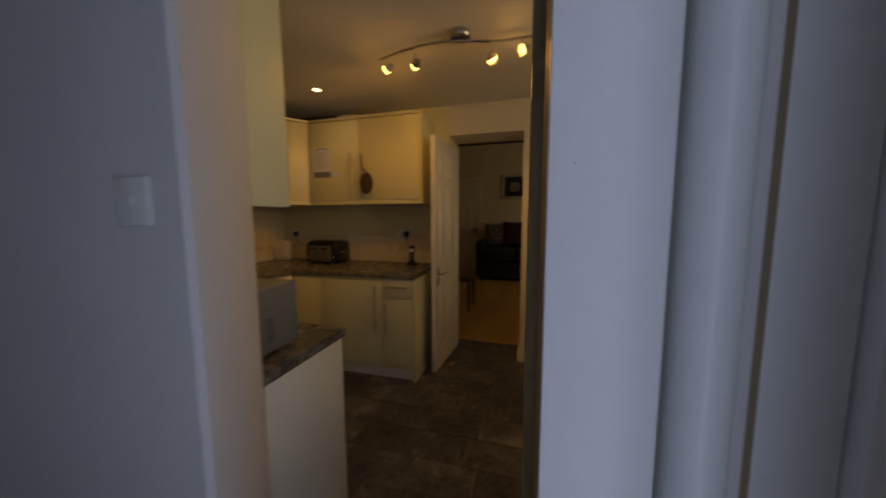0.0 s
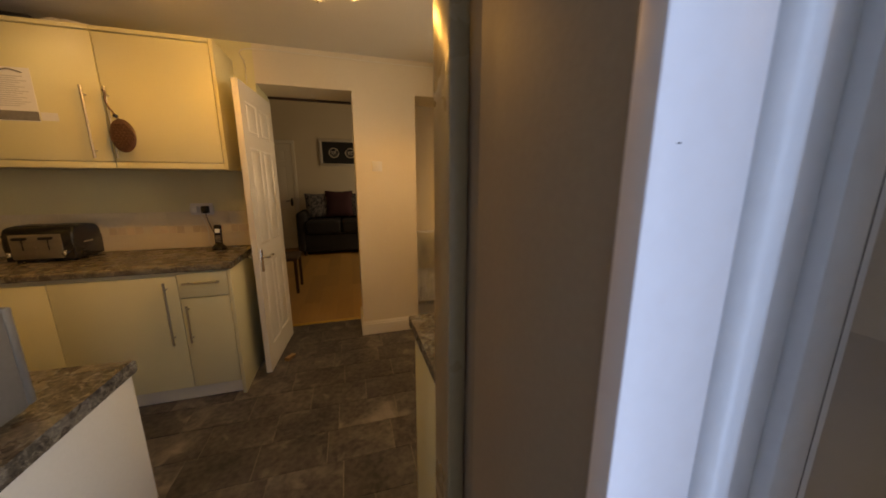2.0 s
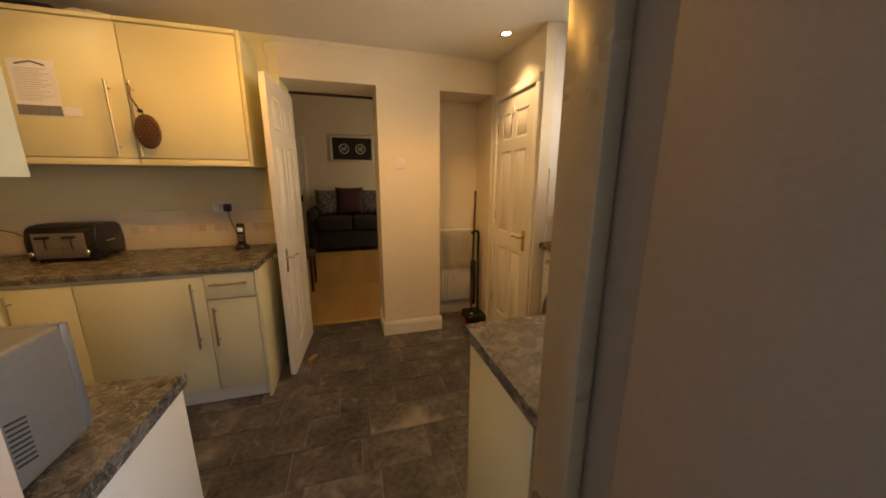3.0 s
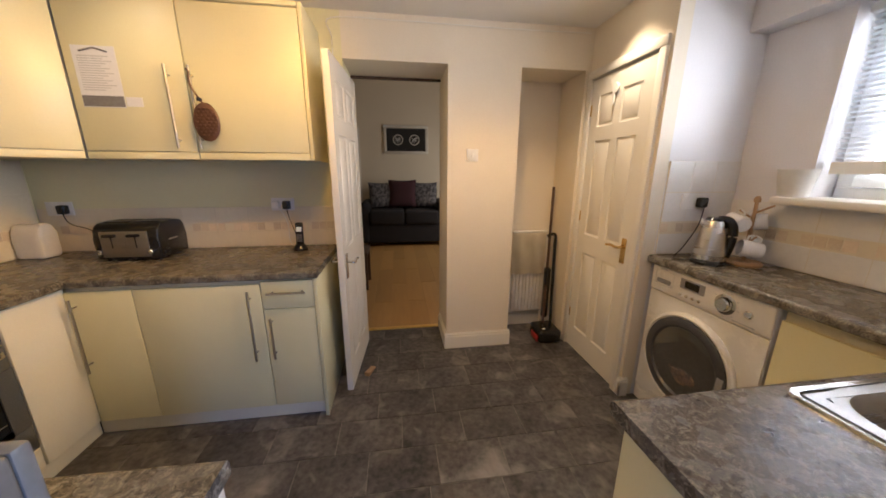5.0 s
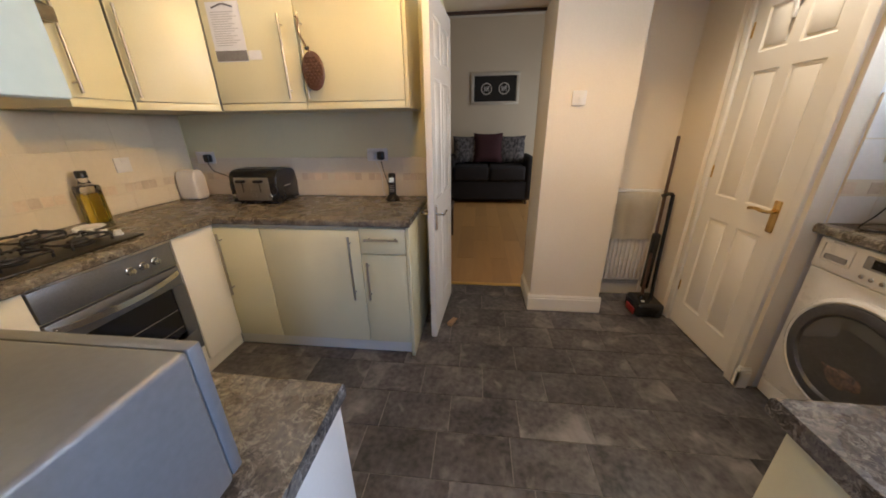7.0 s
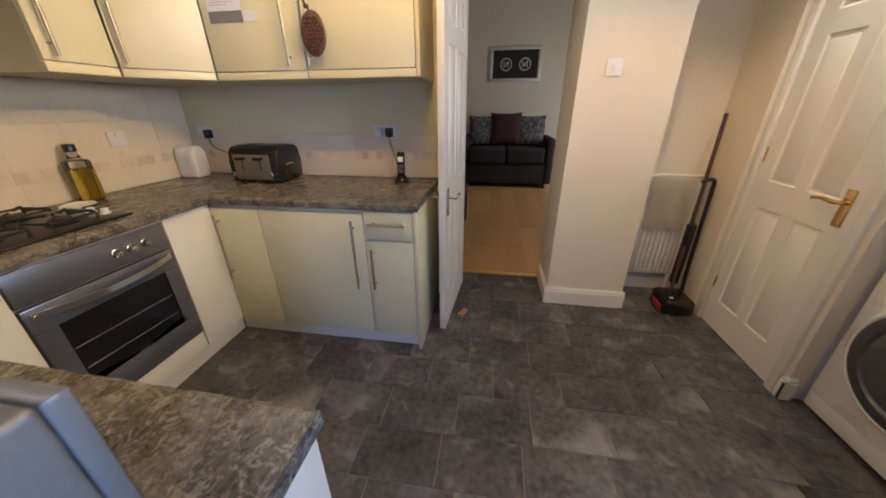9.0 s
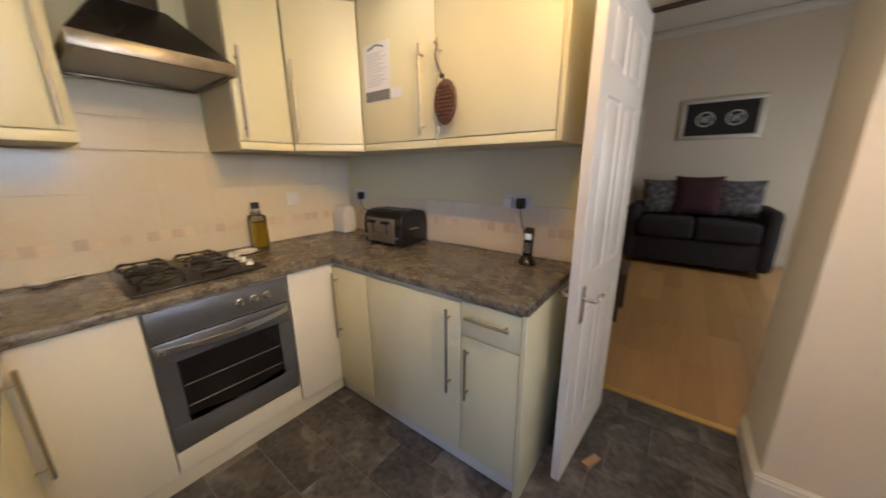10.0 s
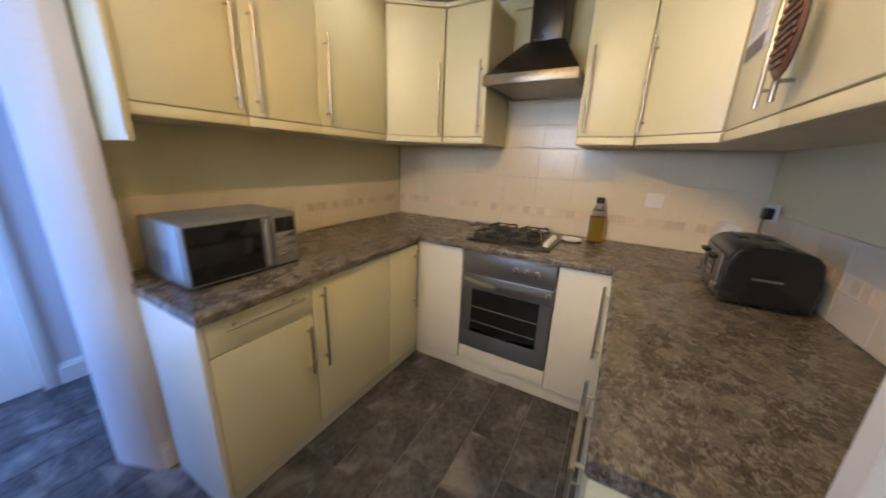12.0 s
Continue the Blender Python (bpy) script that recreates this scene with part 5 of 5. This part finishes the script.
lathe(bm, [(0.176, 0.0285), (0.16, 0.032), (0.08, 0.035), (0.0, 0.036), (0.0, 0.034), (0.08, 0.033), (0.16, 0.030), (0.176, 0.0265)], m=pose(0.285, 0.0, 0.425, 90), seg=48, cap=False)
part("glass", bm, CLEAR, pd, "clear door glass").visible_shadow = False
bm = bmesh.new()
box(bm, 0.47, -0.038, 0.375, 0.50, -0.028, 0.475, bevel=0.005)
part("grip", bm, GREYPLASTIC, pd)
for x in (0.05, WW - 0.05):
    for y in (0.06, 0.42):
        bm = bmesh.new()
        rod(bm, (x, y, 0), (x, y, 0.02), 0.02, seg=14)
        part("foot", bm, BLACK, wm)

for ob in wm.children_recursive:
    ob.data.transform(Matrix.Diagonal((1.04, 0.96, 1.055, 1)))

# ---- sink ----
sink = thing("kitchen_sink", "stainless steel inset sink with a bowl and drainer", "sink", (3.165, 0.636, TOPZ))
SX, SY = 0.95, -0.42
bm = bmesh.new()


def rr(cx, cy, w, h, r, z, n=6):
    out = []
    for qx, qy, a0 in ((1, 1, 0), (-1, 1, 90), (-1, -1, 180), (1, -1, 270)):
        for k in range(n + 1):
            a = radians(a0 + 90 * k / n)
            out.append((cx + qx * (w / 2 - r) + r * math.cos(a), cy + qy * (h / 2 - r) + r * math.sin(a), z))
    return out


def loft(bm, loops, cap=True):
    rings = [[bm.verts.new(p) for p in lp] for lp in loops]
    n = len(rings[0])
    for a, b in zip(rings, rings[1:]):
        for i in range(n):
            j = (i + 1) % n
            bm.faces.new((a[i], a[j], b[j], b[i]))
    if cap:
        bm.faces.new(rings[-1])
    return rings


bowls = [(0.22, -0.21, 0.31, 0.33)]
loft(bm, [rr(0.475, -0.215, 0.95, 0.43, 0.03, 0.0), rr(0.475, -0.215, 0.946, 0.426, 0.03, 0.007), rr(0.475, -0.215, 0.92, 0.40, 0.025, 0.006)], cap=False)
part("rim", bm, CHROME, sink)
for cx, cy, w, h in bowls:
    bm = bmesh.new()
    loft(bm, [rr(cx, cy, w + 0.05, h + 0.05, 0.10, 0.0062), rr(cx, cy, w, h, 0.09, 0.004), rr(cx, cy, w - 0.02, h - 0.02, 0.085, -0.02), rr(cx, cy, w - 0.04, h - 0.04, 0.08, -0.135), rr(cx, cy, w - 0.08, h - 0.08, 0.06, -0.155)])
    part("bowl", bm, STEEL, sink)
bm = bmesh.new()
box(bm, 0.39, -0.405, -0.0, 0.925, -0.025, 0.0062)
box(bm, 0.025, -0.045, -0.0, 0.39, -0.025, 0.0062)
box(bm, 0.025, -0.405, -0.0, 0.39, -0.37, 0.0062)
box(bm, 0.025, -0.37, -0.0, 0.06, -0.045, 0.0062)
part("deck", bm, STEEL, sink)
for k in range(6):
    bm = bmesh.new()
    box(bm, 0.68, -0.36 + k * 0.055, 0.0062, 0.91, -0.345 + k * 0.055, 0.011, bevel=0.002)
    part("drainer_rib", bm, STEEL, sink)
bm = bmesh.new()
lathe(bm, [(0.026, 0), (0.024, 0.02), (0.016, 0.03), (0.014, 0.12)], (0.41, -0.37, 0.004), seg=20)
tube(bm, [(0.41, -0.37, 0.12), (0.41, -0.37, 0.24), (0.41, -0.33, 0.30), (0.41, -0.26, 0.30), (0.41, -0.22, 0.25)], 0.011, 12)
tp = part("tap", bm, CHROME, sink, "chrome mixer tap")
for s in (-1, 1):
    bm = bmesh.new()
    rod(bm, (0.41 + s * 0.02, -0.37, 0.06), (0.41 + s * 0.075, -0.37, 0.085), 0.008, seg=12)
    part("tap_lever", bm, CHROME, tp)
bm = bmesh.new()
box(bm, -0.05, -0.032, 0.0, 0.05, 0.032, 0.035, bevel=0.006)
solid("sponge", "bright blue washing-up sponge in the sink bowl", "sponge", bm, BLUEPL, (3.43, 0.355, TOPZ - 0.154), 25)
rack = thing("dish_rack", "black wire dish rack with trays beside the tap", "dish rack", (3.88, 0.455, TOPZ + 0.012))
bm = bmesh.new()
box(bm, -0.14, -0.16, 0.0, 0.14, 0.16, 0.02, bevel=0.006)
part("tray", bm, BLACK, rack)
for k in range(8):
    bm = bmesh.new()
    x = -0.12 + k * 0.034
    tube(bm, [(x, -0.14, 0.02), (x, -0.14, 0.11), (x, 0.0, 0.075), (x, 0.14, 0.11), (x, 0.14, 0.02)], 0.003, 8)
    part("wire", bm, CHROME, rack)

# ---- pieces on the wall cupboards ----
sheet = thing("notice_sheet", "printed white paper sheet pinned to the cupboard door", "paper", (0.715, 2.0385, 1.735))
bm = bmesh.new()
box(bm, 0.0, -0.0012, 0.0, 0.165, 0.0, 0.268)
part("sheet", bm, PAPER, sheet)
bm = bmesh.new()
box(bm, 0.002, -0.0024, 0.004, 0.163, -0.0013, 0.052)
part("print_band", bm, INK, sheet, "dark printed band")
bm = bmesh.new()
for k in range(15):
    box(bm, 0.016, -0.0022, 0.075 + k * 0.0105, 0.10 + 0.045 * ((k * 7) % 5) / 4, -0.0013, 0.079 + k * 0.0105)
part("print_block", bm, PALEINK, sheet, "pale block of small print")
bm = bmesh.new()
tube(bm, [(0.03, -0.003, 0.243), (0.06, -0.003, 0.252), (0.085, -0.003, 0.258), (0.11, -0.003, 0.252), (0.135, -0.003, 0.243)], 0.004, 8)
part("print_heading", bm, INK, sheet, "dark curved heading shape")
for ob in sheet.children_recursive:
    ob.data.transform(Matrix.Diagonal((1.14, 1, 1.04, 1)))
bm = bmesh.new()
box(bm, 0, -0.0012, 0, 0.075, 0, 0.045)
solid("note_card", "small white card stuck beside the paper sheet", "paper", bm, PAPER, (0.908, 2.0385, 1.742))
pad = thing("oven_pad", "oval brown leather pot pad hanging from the handle", "pot holder", (1.288, 1.995, 1.585))
bm = bmesh.new()
lathe(bm, [(0.0, -0.006), (0.07, -0.006), (0.078, 0.0), (0.07, 0.006), (0.0, 0.008)], m=pose(0, 0, 0.085, 90) @ Matrix.Diagonal((0.82, 1.22, 1, 1)), seg=40)
pb = part("pad", bm, LEATHER, pad)
bm = bmesh.new()
for r in range(9):
    for c in range(-2, 3):
        x, z = c * 0.021 + (0.0105 if r % 2 else 0), (r - 4) * 0.016
        if (x / 0.054) ** 2 + (z / 0.078) ** 2 < 1:
            box(bm, x - 0.008, -0.0125, 0.085 + z - 0.005, x + 0.008, -0.006, 0.085 + z + 0.005, bevel=0.003)
part("weave", bm, LEATHER, pb, "woven leather strips")
bm = bmesh.new()
tube(bm, [(-0.005, 0, 0.175), (-0.03, 0.004, 0.215), (-0.052, 0.0, 0.27), (-0.05, 0.004, 0.32), (-0.058, 0.0, 0.335)], 0.005, 8)
part("cord", bm, LEATHER, pad)
bm = bmesh.new()
lathe(bm, [(0.0, -0.012), (0.012, -0.006), (0.012, 0.006), (0.0, 0.012)], (-0.02, 0.002, 0.195), seg=16)
part("bead", bm, BLACK, pad)

# clutter on top of the wall cupboards
bm = bmesh.new()
box(bm, 0, 0, 0, 0.42, 0.22, 0.05, bevel=0.01)
box(bm, 0.02, 0.02, 0.05, 0.40, 0.20, 0.075, bevel=0.01)
solid("baking_tray", "dark baking trays stacked on top of the wall cupboards", "tray", bm, MATBLACK, (0.46, 2.14, CABZ1 + 0.026), 4)
bm = bmesh.new()
bmesh.ops.create_icosphere(bm, subdivisions=4, radius=1.0)
for v in bm.verts:
    c = v.co * (1 + 0.25 * noise.noise(v.co * 3) + 0.1 * noise.noise(v.co * 8))
    v.co = Vector((c.x * 0.15, c.y * 0.08, max(0.0, 0.03 + c.z * 0.035)))
solid("plastic_bag", "crumpled clear plastic bag on top of the wall cupboards", "bag", bm, PAPER, (1.02, 2.22, CABZ1 + 0.025))

# ---- ceiling lights ----
bar = thing("ceiling_spotlight_bar", "curved steel ceiling bar with four lit spotlights", "ceiling light", (2.25, 1.33, H))
bm = bmesh.new()
tube(bm, [(-0.48, 0.02, -0.052), (-0.3, -0.015, -0.036), (-0.1, -0.035, -0.034), (0.05, -0.03, -0.04), (0.25, 0.01, -0.052), (0.44, 0.015, -0.05)], 0.008, 12)
part("bar", bm, STEEL, bar)
bm = bmesh.new()
lathe(bm, [(0.0, -0.03), (0.055, -0.03), (0.062, -0.02), (0.062, -0.001), (0.0, -0.001)], (0.04, -0.03, 0), seg=32)
part("ceiling_rose", bm, STEEL, bar)
for (x, y, z), aim in zip(SPOTS, SPOT_AIM):
    lx, ly, lz = x - 2.25, y - 1.33, z - H
    d = (Vector(aim) - Vector((x, y, z))).normalized()
    q = d.to_track_quat("-Z", "Y").to_matrix().to_4x4()
    m = Matrix.Translation((lx, ly, lz)) @ q
    bm = bmesh.new()
    rod(bm, (lx, ly, -0.05), (lx, ly, lz + 0.03), 0.004, seg=10)
    tube(bm, [(lx - 0.02, ly, lz + 0.03), (lx, ly, lz + 0.04), (lx + 0.02, ly, lz + 0.03)], 0.004, 8)
    arm = part("arm", bm, STEEL, bar)
    bm = bmesh.new()
    lathe(bm, [(0.014, 0.045), (0.018, 0.04), (0.024, 0.02), (0.030, 0.012)], m=m, seg=24)
    part("lamp_holder", bm, STEEL, bar)
    bm = bmesh.new()
    lathe(bm, [(0.0, 0.02), (0.02, 0.018), (0.026, 0.004), (0.02, -0.012), (0.0, -0.016)], m=m, seg=24)
    part("bulb", bm, BULB, bar, "lit halogen bulb")
    bm = bmesh.new()
    for k in range(6):
        a = k * math.pi / 3
        vs = box(bm, 0.024, -0.011, -0.022, 0.028, 0.011, 0.014, bevel=0.002)
        bmesh.ops.rotate(bm, cent=(0, 0, 0), matrix=Matrix.Rotation(a, 3, "Z"), verts=vs)
    bmesh.ops.transform(bm, matrix=m, verts=bm.verts)
    part("glass_petals", bm, CLEAR, bar, "frosted glass petal shade").visible_shadow = False
dl = None
for x, y in DOWN:
    if dl is None:
        dl = thing("ceiling_downlight", "round recessed ceiling downlight, lit", "downlight", (x, y, H), 0, "ceiling downlights")
        bm = bmesh.new()
        lathe(bm, [(0.032, -0.004), (0.044, -0.006), (0.046, -0.001), (0.030, -0.001)], seg=32, cap=False)
        part("bezel", bm, CHROME, dl)
        bm = bmesh.new()
        lathe(bm, [(0.0, -0.0032), (0.031, -0.0032), (0.031, -0.0012), (0.0, -0.0012)], seg=28)
        part("lens", bm, LED, dl, "lit lens")
    else:
        copy_thing(dl, pose(x, y, H))

# ---- niche: radiator, towel, mop and brush ----
rad = thing("radiator", "white panel radiator in the niche", "radiator", (3.37, 2.70, 0.16))
bm = bmesh.new()
box(bm, -0.215, -0.012, 0.0, 0.215, 0.012, 0.75, bevel=0.004)
rp = part("panel", bm, WHITEGOODS, rad)
for k in range(13):
    x = -0.195 + k * 0.0325
    bm = bmesh.new()
    box(bm, x - 0.0125, -0.026, 0.015, x + 0.0125, -0.0115, 0.735, bevel=0.005)
    part("fin", bm, WHITEGOODS, rp)
bm = bmesh.new()
box(bm, -0.217, -0.03, 0.745, 0.217, 0.03, 0.76, bevel=0.004)
part("top_grille", bm, WHITEGOODS, rad)
for x in (-0.19, 0.19):
    bm = bmesh.new()
    rod(bm, (x, 0.0, 0.05), (x, 0.0, -0.119), 0.009, seg=12)
    part("pipe", bm, WHITEGOODS, rad)
for x in (-0.15, 0.15):
    bm = bmesh.new()
    box(bm, x - 0.015, 0.01, 0.2, x + 0.015, 0.058, 0.6)
    part("bracket", bm, WHITEGOODS, rad)
skirting("baseboard_niche", [((3.14, 2.76), (3.62, 2.76), (0, -1))])
tw = bmesh.new()
cols, prev = 24, None
W = 0.36
prof = [(0.045, -0.18), (0.043, -0.05), (0.04, 0.0), (0.03, 0.018), (0.0, 0.025), (-0.03, 0.018), (-0.043, 0.0), (-0.047, -0.10), (-0.046, -0.2), (-0.05, -0.30), (-0.047, -0.35)]
grid = []
for i in range(cols + 1):
    u = i / cols
    row = []
    for y, z in prof:
        w = 0.008 * math.sin(u * 17 + z * 9) + 0.006 * noise.noise(Vector((u * 6, y * 20, z * 9)))
        row.append(tw.verts.new((-W / 2 + W * u + 0.012 * noise.noise(Vector((z * 8, 3, u))), y + w * (1 if z < 0 else 0.3), z + 0.012 * noise.noise(Vector((u * 5, 1, z * 3))))))
    grid.append(row)
for a, b in zip(grid, grid[1:]):
    for k in range(len(prof) - 1):
        tw.faces.new((a[k], a[k + 1], b[k + 1], b[k]))
bmesh.ops.solidify(tw, geom=tw.faces[:], thickness=0.006)
solid("towel", "cream towel draped over the radiator", "towel", tw, TOWEL, (3.36, 2.70, 0.885))
mop = thing("mop", "mop with a thin dark wooden pole leaning in the niche", "mop", (3.48, 2.47, 0))
bm = bmesh.new()
rod(bm, (0, 0, 0.05), (0.10, 0.20, 1.30), 0.0115, seg=14)
part("pole", bm, DARKWOOD, mop)
bm = bmesh.new()
lathe(bm, [(0.012, 0.14), (0.03, 0.11), (0.05, 0.06), (0.055, 0.02), (0.0, 0.0)], seg=20)
part("head", bm, BLACK, mop)
bm = bmesh.new()
box(bm, -0.028, -0.07, 0.0, -0.004, -0.05, 0.12, bevel=0.003)
part("clip", bm, WHITEPL, mop)
sw = thing("carpet_sweeper", "black upright carpet sweeper with a red edge in the niche", "sweeper", (3.535, 2.475, 0))
bm = bmesh.new()
box(bm, -0.125, -0.12, 0.004, 0.07, 0.10, 0.115, bevel=0.025, seg=3)
part("head", bm, BLACK, sw)
bm = bmesh.new()
box(bm, -0.137, -0.085, 0.008, -0.126, 0.04, 0.06, bevel=0.004)
part("edge_strip", bm, REDPL, sw)
bm = bmesh.new()
tube(bm, [(0.02, 0.0, 0.10), (0.03, 0.04, 0.35), (0.04, 0.08, 0.82), (0.04, 0.085, 0.90), (0.01, 0.08, 0.915), (-0.035, 0.075, 0.90)], 0.013, 10)
part("handle", bm, BLACK, sw)
bm = bmesh.new()
box(bm, -0.035, 0.05, 0.16, 0.015, 0.10, 0.62, bevel=0.015, seg=3)
part("dust_bag", bm, BLACK, sw)

# ---- living room ----
sofa = thing("sofa", "charcoal two-seat fabric sofa with loose back cushions", "sofa", (2.385, 6.545, 0))
SW = 1.66
bm = bmesh.new()
box(bm, -SW / 2 + 0.12, -0.40, 0.06, SW / 2 - 0.12, 0.45, 0.36, bevel=0.03, seg=3)
part("base", bm, SOFA, sofa)
for s in (-1, 1):
    bm = bmesh.new()
    x0, x1 = sorted((s * SW / 2, s * (SW / 2 - 0.17)))
    box(bm, x0, -0.42, 0.06, x1, 0.45, 0.72, bevel=0.07, seg=4)
    part("arm", bm, SOFA, sofa)
    bm = bmesh.new()
    x0, x1 = sorted((s * 0.004, s * (SW / 2 - 0.175)))
    box(bm, x0, -0.46, 0.36, x1, 0.28, 0.58, bevel=0.05, seg=4)
    part("seat_cushion", bm, SOFA, sofa)
bm = bmesh.new()
box(bm, -SW / 2 + 0.13, 0.22, 0.30, SW / 2 - 0.13, 0.47, 0.95, bevel=0.06, seg=4)
part("backrest", bm, SOFA, sofa)
for x in (-0.7, 0.7):
    for y in (-0.36, 0.38):
        bm = bmesh.new()
        rod(bm, (x, y, 0), (x, y, 0.07), 0.025, seg=12)
        part("foot", bm, DARKWOOD, sofa)

for ob in sofa.children_recursive:
    ob.data.transform(Matrix.Diagonal((1, 1, 1.2, 1)))


def cushion(label, material, loc, size, rz, tilt):
    bm = bmesh.new()
    bmesh.ops.create_grid(bm, x_segments=14, y_segments=14, size=0.5)
    top = bm.verts[:]
    for v in top:
        u, w = v.co.x * 2, v.co.y * 2
        puff = (max(0, (1 - u ** 4) * (1 - w ** 4))) ** 0.6
        v.co = Vector((v.co.x * (1 - 0.08 * (1 - w * w)), v.co.y * (1 - 0.08 * (1 - u * u)), 0.16 * puff))
    dup = bmesh.ops.duplicate(bm, geom=bm.faces[:] + bm.edges[:] + bm.verts[:])
    for v in [g for g in dup["geom"] if isinstance(g, bmesh.types.BMVert)]:
        v.co.z = -v.co.z
    bmesh.ops.remove_doubles(bm, verts=bm.verts, dist=0.002)
    bmesh.ops.scale(bm, vec=(size, size, size), verts=bm.verts)
    me = finish(bm, "cushion", material)
    o = new("cushion", me)
    o.matrix_basis = pose(*loc, 90 - tilt, 0, rz)
    tagged(o, label, "cushion", "cushions on the sofa")


cushion("grey and black patterned cushion leaning on the sofa back", PATTERN, (1.95, 6.60, 0.96), 0.52, 8, 14)
cushion("plum red plain cushion leaning on the sofa back", PLUM, (2.36, 6.57, 0.99), 0.56, 0, 14)
cushion("grey and black patterned cushion leaning on the sofa back", PATTERN, (2.80, 6.60, 0.96), 0.52, -8, 14)

pic = thing("framed_picture", "silver framed black picture with two pale round emblems", "picture", (2.470, 7.098, 2.062))
PW, PH = 0.463, 0.285
bm = bmesh.new()
for x0, z0, x1, z1 in ((-PW, PH - 0.06, PW, PH), (-PW, -PH, PW, -PH + 0.06), (-PW, -PH + 0.06, -PW + 0.06, PH - 0.06), (PW - 0.06, -PH + 0.06, PW, PH - 0.06)):
    box(bm, x0, -0.035, z0, x1, -0.001, z1, bevel=0.010)
part("frame", bm, SILVERFRAME, pic)
bm = bmesh.new()
box(bm, -PW + 0.055, -0.012, -PH + 0.055, PW - 0.055, -0.002, PH - 0.055)
part("mount", bm, MATBLACK, pic, "black picture mount")
for x in (-0.165, 0.175):
    bm = bmesh.new()
    lathe(bm, [(0.088, 0.0), (0.105, 0.0), (0.105, 0.004), (0.088, 0.004), (0.088, 0.0)], m=pose(x, -0.0125, 0.0, 90), seg=40, cap=False)
    em = part("emblem_ring", bm, SILVERFRAME, pic)
    bm = bmesh.new()
    for k in range(5):
        tube(bm, [(x - 0.05 + k * 0.022, -0.0145, -0.05 + 0.02 * (k % 2)), (x - 0.04 + k * 0.02, -0.0145, 0.0 + 0.012 * k), (x - 0.055 + k * 0.026, -0.0145, 0.045 - 0.01 * (k % 3))], 0.006, 6)
    part("emblem", bm, PAPER, em)

chair = thing("dining_chair", "dark wooden dining chair just inside the living room", "chair", (1.66, 4.05, 0), 90)
for x in (-0.19, 0.19):
    bm = bmesh.new()
    rod(bm, (x, -0.19, 0), (x, -0.19, 0.45), 0.019, 0.022, 12)
    part("leg", bm, DARKWOOD, chair)
    bm = bmesh.new()
    tube(bm, [(x, 0.21, 0), (x, 0.19, 0.45), (x, 0.21, 0.8), (x, 0.27, 1.06)], 0.021, 12)
    part("leg", bm, DARKWOOD, chair)
bm = bmesh.new()
box(bm, -0.22, -0.22, 0.43, 0.22, 0.21, 0.48, bevel=0.015)
part("seat", bm, DARKWOOD, chair)
for z in (0.62, 0.78, 0.98):
    bm = bmesh.new()
    box(bm, -0.18, 0.205 + (z - 0.6) * 0.1, z - 0.035, 0.18, 0.225 + (z - 0.6) * 0.1, z + 0.035, bevel=0.006)
    part("back_slat", bm, DARKWOOD, chair)
table = thing("dining_table", "dark wooden dining table with a cloth bundle on it", "table", (1.10, 4.05, 0))
bm = bmesh.new()
box(bm, -0.45, -0.6, 0.72, 0.45, 0.6, 0.76, bevel=0.008)
part("tabletop", bm, DARKWOOD, table)
for x in (-0.4, 0.4):
    for y in (-0.55, 0.55):
        bm = bmesh.new()
        rod(bm, (x, y, 0), (x, y, 0.72), 0.028, 0.034, 14)
        part("leg", bm, DARKWOOD, table)

# ---- floor pieces ----
fl = bpy.data.objects["floor_base"]
TX, TY = 0.347, 0.226
bm = bmesh.new()
box(bm, -TX / 2 + 0.0022, -TY / 2 + 0.0022, -0.003, TX / 2 - 0.0022, TY / 2 - 0.0022, 0.0)
tile = finish(bm, "floor_tile", SLATE)
bm = bmesh.new()
box(bm, -TX / 2 + 0.0022, -0.092, -0.003, TX / 2 - 0.0022, 0.092, 0.0)
cut_tile = finish(bm, "floor_tile", SLATE)
for j in range(-11, 7):
    yc = 1.255 + (j + 0.5) * TY
    shift = (0.0, 0.171, 0.03, -0.053)[j % 4]
    for i in range(-6, 7):
        xc = 2.07 + shift + (i + 0.5) * TX
        if yc < -0.2 and (xc < 0.8 or xc > 2.95):
            continue
        if xc < 0.3 or xc > 4.3 or (xc < 0.5 and yc > 0):
            continue
        o = new("floor_tile", cut_tile if j == 6 else tile)
        o.parent = fl
        o.location = (xc, yc if j < 6 else 2.705, 0.0)
lf = bpy.data.objects["floor_living_base"]
bm = bmesh.new()
box(bm, -0.094, -0.598, -0.004, 0.094, 0.598, 0.0)
plank = finish(bm, "plank", OAK)
bm = bmesh.new()
box(bm, -0.094, -0.298, -0.004, 0.094, 0.298, 0.0)
half = finish(bm, "plank", OAK)
for i in range(19):
    y = 2.848
    for k in range(5):
        short = k == 0 and i % 2 == 1
        if y > 6.9:
            break
        o = new("plank", half if short else plank)
        o.parent = lf
        o.location = (0.35 + i * 0.19, y + (0.3 if short else 0.6), 0.0)
        y += 0.6 if short else 1.2
